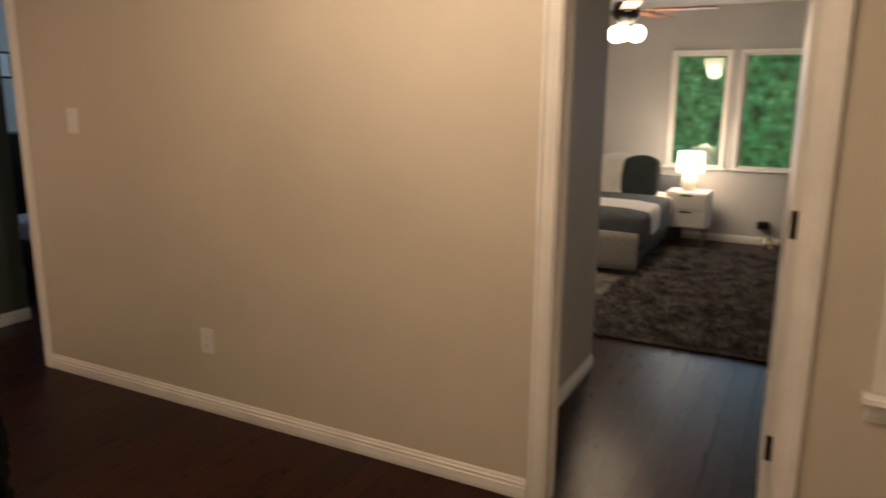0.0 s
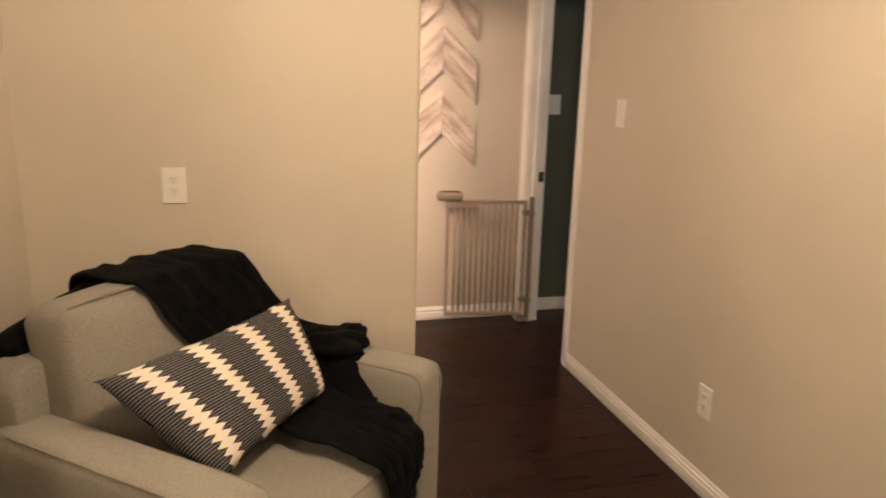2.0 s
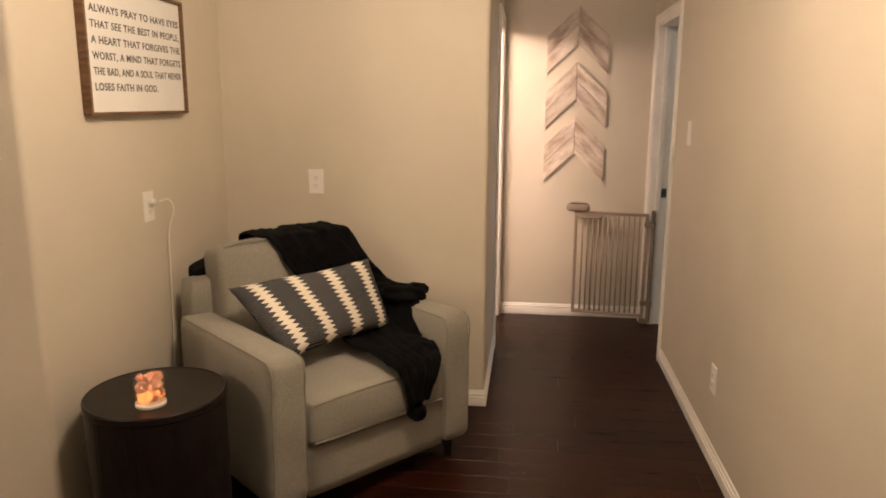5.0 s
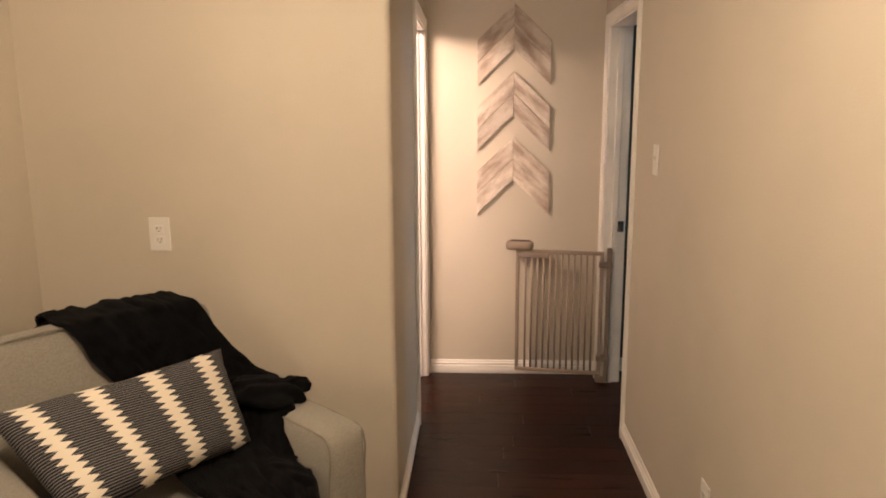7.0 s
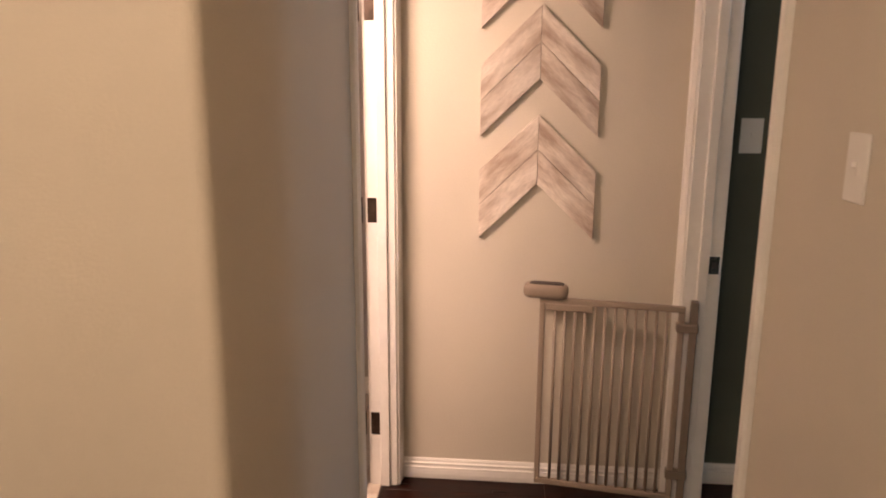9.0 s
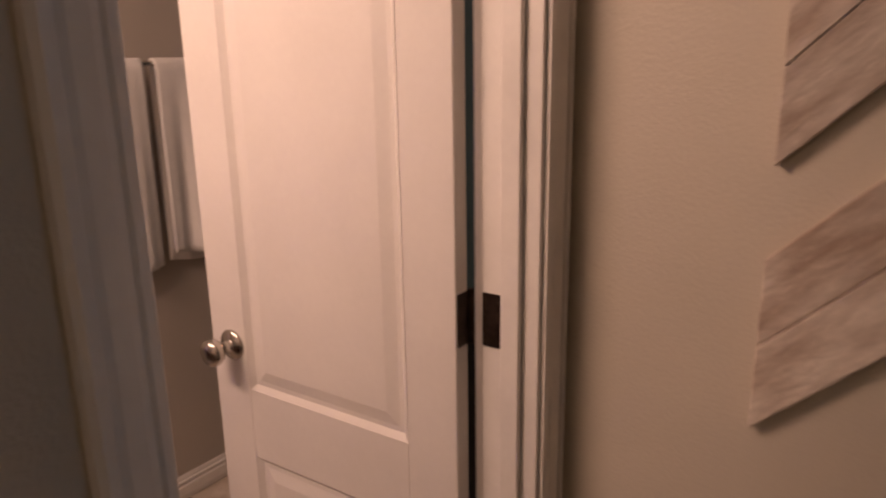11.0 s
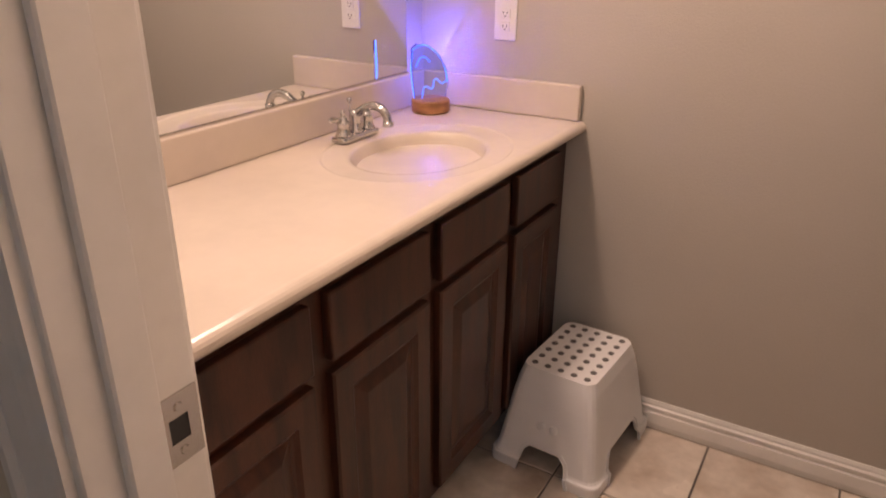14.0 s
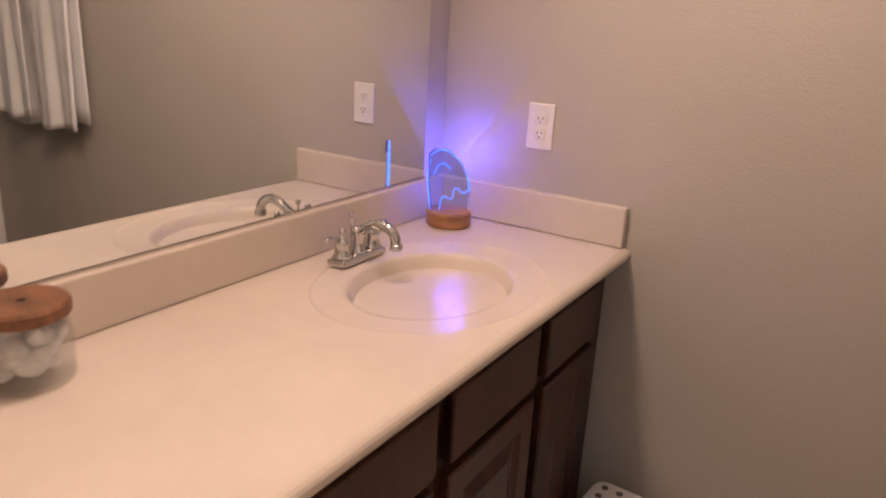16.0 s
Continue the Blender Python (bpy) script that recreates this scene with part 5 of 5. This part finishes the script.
shell = part("shell", stool_shell(), M_STOOL, stool)
# arched openings between the feet, each with a raised lip
def arch_cut(ob, turned, w, grow, kind):
    bm = new_bm()
    g = grow
    o = [(-w / 2 - 0.02 - g, -0.03), (w / 2 + 0.02 + g, -0.03), (w / 2 + g, 0.062 + g * 0.6), (w / 2 - 0.014 + g * 0.6, 0.078 + g), (-w / 2 + 0.014 - g * 0.6, 0.078 + g), (-w / 2 - g, 0.062 + g * 0.6)]
    prism(bm, o, -0.3, 0.3, Matrix.Rotation(radians(90) if turned else 0, 4, "Z"))
    cut = new("cutter", finish(bm, "cutter", M_STOOL))
    cut.parent = stool
    bo = ob.modifiers.new("arch", "BOOLEAN")
    bo.object, bo.operation, bo.solver = cut, kind, "EXACT"
    bpy.context.view_layer.update()
    me = bpy.data.meshes.new_from_object(ob.evaluated_get(bpy.context.evaluated_depsgraph_get()))
    ob.modifiers.clear()
    ob.data = me
    bpy.data.objects.remove(cut)


for turned, w in ((False, 0.19), (True, 0.115)):
    arch_cut(shell, turned, w, 0.0, "DIFFERENCE")
for turned, w in ((False, 0.19), (True, 0.115)):
    lip = part("arch_lip", stool_shell(0.0035), M_STOOL, stool)
    arch_cut(lip, turned, w, 0.009, "INTERSECT")
    arch_cut(lip, turned, w, 0.0, "DIFFERENCE")
    arch_cut(lip, not turned, 0.19 if turned else 0.115, 0.012, "DIFFERENCE")
    axis = 0 if turned else 1
    twin = lip.data.copy()
    for me, sign_of in ((lip.data, 1), (twin, -1)):
        bm = new_bm()
        bm.from_mesh(me)
        bmesh.ops.delete(bm, geom=[v for v in bm.verts if v.co[axis] * sign_of < 0], context="VERTS")
        bm.to_mesh(me)
        bm.free()
    new("arch_lip", twin).parent = stool
for x in (-0.018, 0.018):
    bm = new_bm()
    lathe(bm, [(0.0, 0.0), (0.0115, 0.0), (0.0115, 0.002), (0.009, 0.0035), (0.0, 0.0025)], 20, Matrix.Translation((x, SD / 2 + 0.0245, 0.145)) @ Matrix.Rotation(radians(-90 + 9.7), 4, "X"))
    part("embossed_disc", bm, M_STOOL, stool, smooth=True)
for i in range(5):
    for j in range(7):
        bm = new_bm()
        x, y = (i - 2) * 0.0365, (j - 3) * 0.038
        lathe(bm, [(0.0, 0.0), (0.0085, 0.0), (0.0085, 0.0018), (0.0075, 0.0026), (0.0, 0.0026)], 12, Matrix.Translation((x, y, SH - 0.0005)))
        part("slip_dot", bm, M_RUBBER, stool)

# Main bedroom
for k, (a, b) in enumerate(WINS):
    w = thing("window_%d" % (k + 1), Matrix.Identity(4), "white framed bedroom window with a view of trees", "window", kind="structure")
    z0, z1, y = WIN_Z[0], WIN_Z[1], Y_BEDN
    for bx in ((a, a + 0.022, z0, z1), (b - 0.022, b, z0, z1), (a + 0.022, b - 0.022, z1 - 0.022, z1), (a + 0.022, b - 0.022, z0, z0 + 0.022)):
        bm = new_bm()
        box(bm, bx[0], bx[1], y + 0.02, y + 0.07, bx[2], bx[3], 0.003, 1)
        part("window_frame", bm, M_TRIM, w)
    bm = new_bm()
    box(bm, a + 0.022, b - 0.022, y + 0.042, y + 0.046, z0 + 0.022, z1 - 0.022)
    g = part("pane", bm, M_GLASS, w)
    g.visible_shadow = False
    for bx in ((a - 0.035, a, z0 - 0.0, z1 + 0.035), (b, b + 0.035, z0 - 0.0, z1 + 0.035), (a, b, z1, z1 + 0.035)):
        bm = new_bm()
        box(bm, bx[0], bx[1], y - 0.018, y - 0.001, bx[2], bx[3], 0.004, 1)
        part("casing", bm, M_TRIM, w)
    bm = new_bm()
    box(bm, a - 0.06, b + 0.06, y - 0.05, y + 0.02, z0 - 0.025, z0 - 0.001, 0.005, 2)
    part("window_sill", bm, M_TRIM, w)
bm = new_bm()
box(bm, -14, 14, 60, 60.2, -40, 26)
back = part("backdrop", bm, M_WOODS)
tagged(back, "flat glowing backdrop of green summer woods beyond the window", "trees", kind="structure")
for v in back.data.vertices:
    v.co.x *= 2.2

# Trim of the window beside the bedroom door
w4 = thing("window_3", Matrix.Identity(4), "white cased window with a moulded sill beside the bedroom door", "window", kind="structure")
for bx in ((0.725, 0.79, 0.665, 2.06), (1.72, 1.785, 0.665, 2.06), (0.79, 1.72, 2.0, 2.06)):
    bm = new_bm()
    box(bm, bx[0], bx[1], Y_LONG - 0.02, Y_LONG - 0.001, bx[2], bx[3], 0.006, 2)
    part("casing", bm, M_TRIM, w4)
bm = new_bm()
prism(bm, [(0, 0.635), (0.05, 0.635), (0.054, 0.643), (0.05, 0.659), (0.03, 0.665), (0, 0.665)], 0.705, 1.805, Matrix.Translation((0, Y_LONG, 0)) @ Matrix.Diagonal((1, -1, 1, 1)))
part("window_sill", bm, M_TRIM, w4)
bm = new_bm()
prism(bm, [(0, 0.575), (0.012, 0.575), (0.018, 0.595), (0.02, 0.63), (0, 0.634)], 0.72, 1.79, Matrix.Translation((0, Y_LONG, 0)) @ Matrix.Diagonal((1, -1, 1, 1)))
part("apron", bm, M_TRIM, w4)
bm = new_bm()
box(bm, 0.79, 1.72, Y_LONG + 0.05, Y_LONG + 0.08, 0.635, 2.0)
part("window_blind", bm, M_LINEN, w4)

# Ceiling fan with lit globes
fan = thing("ceiling_fan", pose(-0.87, 5.5, -0.12, 0, 0, 8), "dark ceiling fan with cherry blades and lit glass globes", "ceiling fan")
bm = new_bm()
lathe(bm, [(0.0, 2.559), (0.07, 2.559), (0.06, 2.47), (0.015, 2.455), (0.015, 2.33), (0.09, 2.32), (0.10, 2.27), (0.10, 2.22), (0.07, 2.19), (0.05, 2.17), (0.0, 2.165)], 32)
part("motor", bm, M_BLACK, fan, smooth=True)
for k in range(5):
    a = radians(72 * k - 8)
    bm = new_bm()
    box(bm, 0.16, 0.64, -0.06, 0.06, 2.255, 2.263, 0.002, 1, Matrix.Rotation(a, 4, "Z") @ Matrix.Translation((0, 0, 0)))
    part("blade", bm, M_FANWOOD, fan)
    bm = new_bm()
    box(bm, 0.08, 0.20, -0.018, 0.018, 2.246, 2.2545, 0.002, 1, Matrix.Rotation(a, 4, "Z"))
    part("blade_arm", bm, M_BLACK, fan)
for k in range(3):
    a = radians(120 * k + 20)
    bm = new_bm()
    ball(bm, (0.09 * math.cos(a), 0.09 * math.sin(a), 2.10), 0.062, (1, 1, 1.05))
    part("globe", bm, M_GLOBE, fan, "lit frosted glass globe", True).visible_shadow = False
bm = new_bm()
tube(bm, (0.0, 0.0, 1.98), (0.0, 0.0, 2.17), 0.002, seg=8)
part("pull_chain", bm, M_NICKEL, fan)

# Bed
bed = thing("bed", pose(-1.66, 5.9, 0), "bed with slate blanket, white sheet band and grey upholstered foot", "bed")
bm = new_bm()
soft_block(bm, -0.90, 0.90, 0.0, 0.06, 0.06, 0.39, 0.02, 0.0, 4)
part("footboard", bm, mat("grey_upholstery", (0.30, 0.29, 0.275), 0.9, var=0.08, scale=30, fine=300, bump=0.4), bed, smooth=True)
bm = new_bm()
box(bm, -0.88, 0.88, 0.06, 1.93, 0.12, 0.36, 0.01, 1)
part("bed_frame", bm, M_GREYLINEN, bed)
bm = new_bm()
soft_block(bm, -0.93, 0.93, 0.065, 1.45, 0.20, 0.55, 0.07, 0.02, 8)
part("blanket", bm, M_GREYLINEN, bed, smooth=True)
bm = new_bm()
soft_block(bm, -0.94, 0.94, 0.30, 0.75, 0.28, 0.575, 0.07, 0.02, 8)
part("sheet_fold", bm, M_LINEN, bed, smooth=True)
bm = new_bm()
soft_block(bm, -0.90, 0.90, 1.3, 1.93, 0.30, 0.53, 0.06, 0.0, 6)
part("mattress", bm, M_LINEN, bed, smooth=True)
bm = new_bm()
soft_block(bm, -0.95, 0.95, 1.93, 1.99, 0.0, 0.70, 0.02, 0.0, 4)
part("headboard", bm, M_GREYLINEN, bed, smooth=True)
for k, (x, y, z, s, mt, lb) in enumerate(((0.26, 7.52, 0.76, 0.19, M_LINEN, "white square bed pillow leaning on the headboard"), (0.56, 7.38, 0.76, 0.18, M_PILLOWDARK, "charcoal square throw pillow on the bed"), (-0.3, 7.5, 0.76, 0.19, M_LINEN, "white square bed pillow leaning on the headboard"))):
    bm = new_bm()
    soft_block(bm, -s, s, -0.05, 0.05, -s, s, 0.028, 0.05, 10)
    pw = part("bed_pillow", bm, mt, smooth=True)
    pw.matrix_world = pose(-1.66 + x, y + 0.08, z - 0.06, -14)
    tagged(pw, lb, "pillow")

# Nightstand with lamp
ns = thing("nightstand", pose(-0.63, 7.65, -0.0), "white two-drawer nightstand on thin legs", "nightstand")
bm = new_bm()
box(bm, -0.205, 0.205, -0.19, 0.19, 0.205, 0.57, 0.004, 1)
part("carcass", bm, M_FURN, ns)
for z0, z1 in ((0.215, 0.385), (0.395, 0.555)):
    bm = new_bm()
    box(bm, -0.195, 0.195, -0.206, -0.1905, z0, z1, 0.003, 1)
    d = part("drawer", bm, M_FURN, ns)
    bm = new_bm()
    box(bm, -0.055, 0.055, -0.2085, -0.2062, z1 - 0.026, z1 - 0.006)
    part("finger_slot", bm, M_SLOT, d)
for x in (-0.17, 0.17):
    for y in (-0.15, 0.15):
        bm = new_bm()
        tube(bm, (x * 1.05, y * 1.05, 0), (x, y, 0.205), 0.01, 0.016, 10)
        part("leg", bm, M_FRAMEWOOD, ns)
tl = thing("table_lamp", pose(-0.64, 7.63, 0.571), "white table lamp with a lit drum shade", "lamp")
bm = new_bm()
lathe(bm, [(0.0, 0.0), (0.06, 0.0), (0.065, 0.01), (0.08, 0.06), (0.07, 0.13), (0.03, 0.18), (0.012, 0.2), (0.0, 0.2)], 28)
part("lamp_base", bm, M_FURN, tl, smooth=True)
bm = new_bm()
lathe(bm, [(0.125, 0.19), (0.13, 0.19), (0.125, 0.40), (0.12, 0.40), (0.125, 0.19)], 36)
part("shade", bm, M_SHADE, tl, "lit white drum shade", True).visible_shadow = False

# Shag rug: a pile of many short tufts
rug_x, rug_y = (-1.9, 1.1), (4.3, 7.35)
bm = new_bm()
box(bm, *rug_x, *rug_y, 0.001, 0.016, 0.006, 2)
rugroot = part("shag_rug", bm, M_RUG)
tagged(rugroot, "dark grey shag rug beside the bed", "rug")
rnd = np.random.default_rng(5)
N = 26000
px = rnd.uniform(rug_x[0] + 1.05, rug_x[1] - 0.3, N)
py = rnd.uniform(rug_y[0], rug_y[1], N)
ang, lean, hgt = rnd.uniform(0, 6.283, N), rnd.uniform(0.005, 0.03, N), rnd.uniform(0.02, 0.042, N)
w = 0.006
c, s = np.cos(ang), np.sin(ang)
v = np.empty((N, 3, 3))
v[:, 0] = np.stack([px - w * s, py + w * c, np.full(N, 0.014)], 1)
v[:, 1] = np.stack([px + w * s, py - w * c, np.full(N, 0.014)], 1)
v[:, 2] = np.stack([px + lean * c, py + lean * s, 0.014 + hgt], 1)
me = bpy.data.meshes.new("pile")
me.from_pydata(v.reshape(-1, 3).tolist(), [], np.arange(N * 3).reshape(N, 3).tolist())
me.materials.append(M_RUG)
pile = new("pile", me)
pile.parent = rugroot
tagged(pile, kind="stuff")

# Small dark things by the bedroom wall
bm = new_bm()
soft_block(bm, 0.02, 0.14, 7.86, 7.96, 0.18, 0.26, 0.02, 0.0, 4)
tagged(part("wall_adapter", bm, M_BLACK, smooth=True), "black power adapter in the bedroom wall outlet", "adapter").location = (0, 0.035, 0)

# Second bedroom: bed end, dark cabinet and frames glimpsed through the door
kb = thing("single_bed", pose(-4.9, 3.75, 0), "bed with rumpled lilac and white bedding", "bed")
bm = new_bm()
box(bm, -0.5, 0.5, -0.4, 1.5, 0.12, 0.34, 0.01, 1)
part("bed_frame", bm, M_BLACKWOOD, kb)
bm = new_bm()
soft_block(bm, -0.5, 0.5, -0.42, 1.5, 0.34, 0.52, 0.06, 0.02, 8)
part("bedding", bm, M_LILAC, kb, smooth=True)
kc = thing("tall_cabinet", pose(-5.75, 4.1, 0), "tall black cabinet against the bedroom wall", "cabinet")
bm = new_bm()
box(bm, -0.4, 0.4, -0.3, 0.3, 0.0, 1.15, 0.006, 1)
part("body", bm, M_BLACKWOOD, kc)
bm = new_bm()
box(bm, 0.401, 0.416, -0.29, 0.29, 0.05, 1.13, 0.004, 1)
part("door", bm, M_BLACKWOOD, kc)
for y, z in ((4.0, 1.75), (4.3, 1.45)):
    bm = new_bm()
    box(bm, -6.179, -6.16, y - 0.1, y + 0.1, z - 0.12, z + 0.12, 0.003, 1)
    pf = thing("picture_frame", Matrix.Identity(4), "small black picture frame on the bedroom wall", "picture frame", "frames on the bedroom wall")
    part("frame", bm, M_BLACK, pf)
    bm = new_bm()
    box(bm, -6.1595, -6.1585, y - 0.08, y + 0.08, z - 0.1, z + 0.1)
    part("print", bm, M_PAPER, pf)

# Floors: planks and tiles
bm = new_bm()
box(bm, -6.4, X_ROOME + 0.2, Y_ROOMS - 0.2, Y_BEDN + 0.2, -0.10, -0.008)
floor = tagged(part("floor", bm, M_GAP), "dark stained wood plank floor", "floor", kind="structure")
PLANK, LONG = 0.127, 1.18
cache = {}


def plank_mesh(length):
    key = round(length, 2)
    if key not in cache:
        bm = new_bm()
        box(bm, 0.0004, PLANK - 0.0004, 0.0004, length - 0.0004, -0.008, 0.0)
        bmesh.ops.bevel(bm, geom=[e for e in bm.edges if all(v.co.z > -0.001 for v in e.verts)], offset=0.0008, segments=1, affect="EDGES")
        cache[key] = finish(bm, "plank", M_FLOOR)
    return cache[key]


rnd = random.Random(11)
near = []
col = -6.38
while col < X_ROOME + 0.1:
    lo = Y_HALL - 0.06 if col < X_BACK - 0.06 else Y_ROOMS - 0.1
    y = lo
    first = rnd.uniform(0.25, LONG)
    while y < Y_BEDN:
        length = min(first, Y_BEDN + 0.05 - y)
        first = LONG * rnd.choice((1.0, 0.8, 0.62, 1.0))
        if length > 0.03:
            near.append((col, y, length))
        y += length
    col += PLANK
shown = [p for p in near if (-4.3 < p[0] < -1.0 and 1.0 < p[1] + p[2] / 2 < 2.6) or (-0.7 < p[0] < 0.7 and 1.6 < p[1] + p[2] / 2 < 4.6) or (-2.2 < p[0] < 0.4 and 0.2 < p[1] + p[2] / 2 < 2.4)]
shown = shown[:300]
for x, y, length in shown:
    ob = new("plank", plank_mesh(length))
    ob.parent = floor
    ob.location = (x, y, 0)
bm = new_bm()
done = set(shown)
verts, faces = [], []
for x, y, length in near:
    if (x, y, length) in done:
        continue
    b = len(verts)
    verts += [(x + 0.001, y + 0.001, 0), (x + PLANK - 0.001, y + 0.001, 0), (x + PLANK - 0.001, y + length - 0.001, 0), (x + 0.001, y + length - 0.001, 0)]
    verts += [(p[0], p[1], -0.008) for p in verts[b:b + 4]]
    faces += [(b, b + 1, b + 2, b + 3)] + [(b + k, b + 4 + k, b + 4 + (k + 1) % 4, b + (k + 1) % 4) for k in range(4)]
bm.free()
me = bpy.data.meshes.new("far_planks")
me.from_pydata(verts, [], faces)
me.materials.append(M_FLOOR)
fp = new("far_planks", me)
fp.parent = floor
tagged(fp, kind="stuff")

bm = new_bm()
box(bm, X_BATHW, X_VAN, Y_BATHS, Y_HALL - 0.062, -0.0075, -0.003)
bfloor = tagged(part("floor_bathroom", bm, M_GROUT), "beige marbled ceramic tile floor with dark grout", "floor", kind="structure")
TILE, GAP = 0.33, 0.005
tcache = {}
TX, TY = -3.593, -0.313
for i in range(-6, 5):
    for j in range(-2, 6):
        x0, x1 = max(TX + i * TILE, X_BATHW), min(TX + (i + 1) * TILE, X_VAN)
        y0, y1 = max(TY + j * TILE, Y_BATHS), min(TY + (j + 1) * TILE, Y_HALL - 0.062)
        if x1 - x0 < 0.012 or y1 - y0 < 0.012:
            continue
        key = (round(x1 - x0, 3), round(y1 - y0, 3))
        if key not in tcache:
            bm = new_bm()
            box(bm, GAP / 2, key[0] - GAP / 2, GAP / 2, key[1] - GAP / 2, -0.0028, 0.001)
            bmesh.ops.bevel(bm, geom=[e for e in bm.edges if all(v.co.z > 0 for v in e.verts)], offset=0.0015, segments=1, affect="EDGES")
            tcache[key] = finish(bm, "tile", M_TILE)
        ob = new("tile", tcache[key])
        ob.parent = bfloor
        ob.location = (x0, y0, 0)
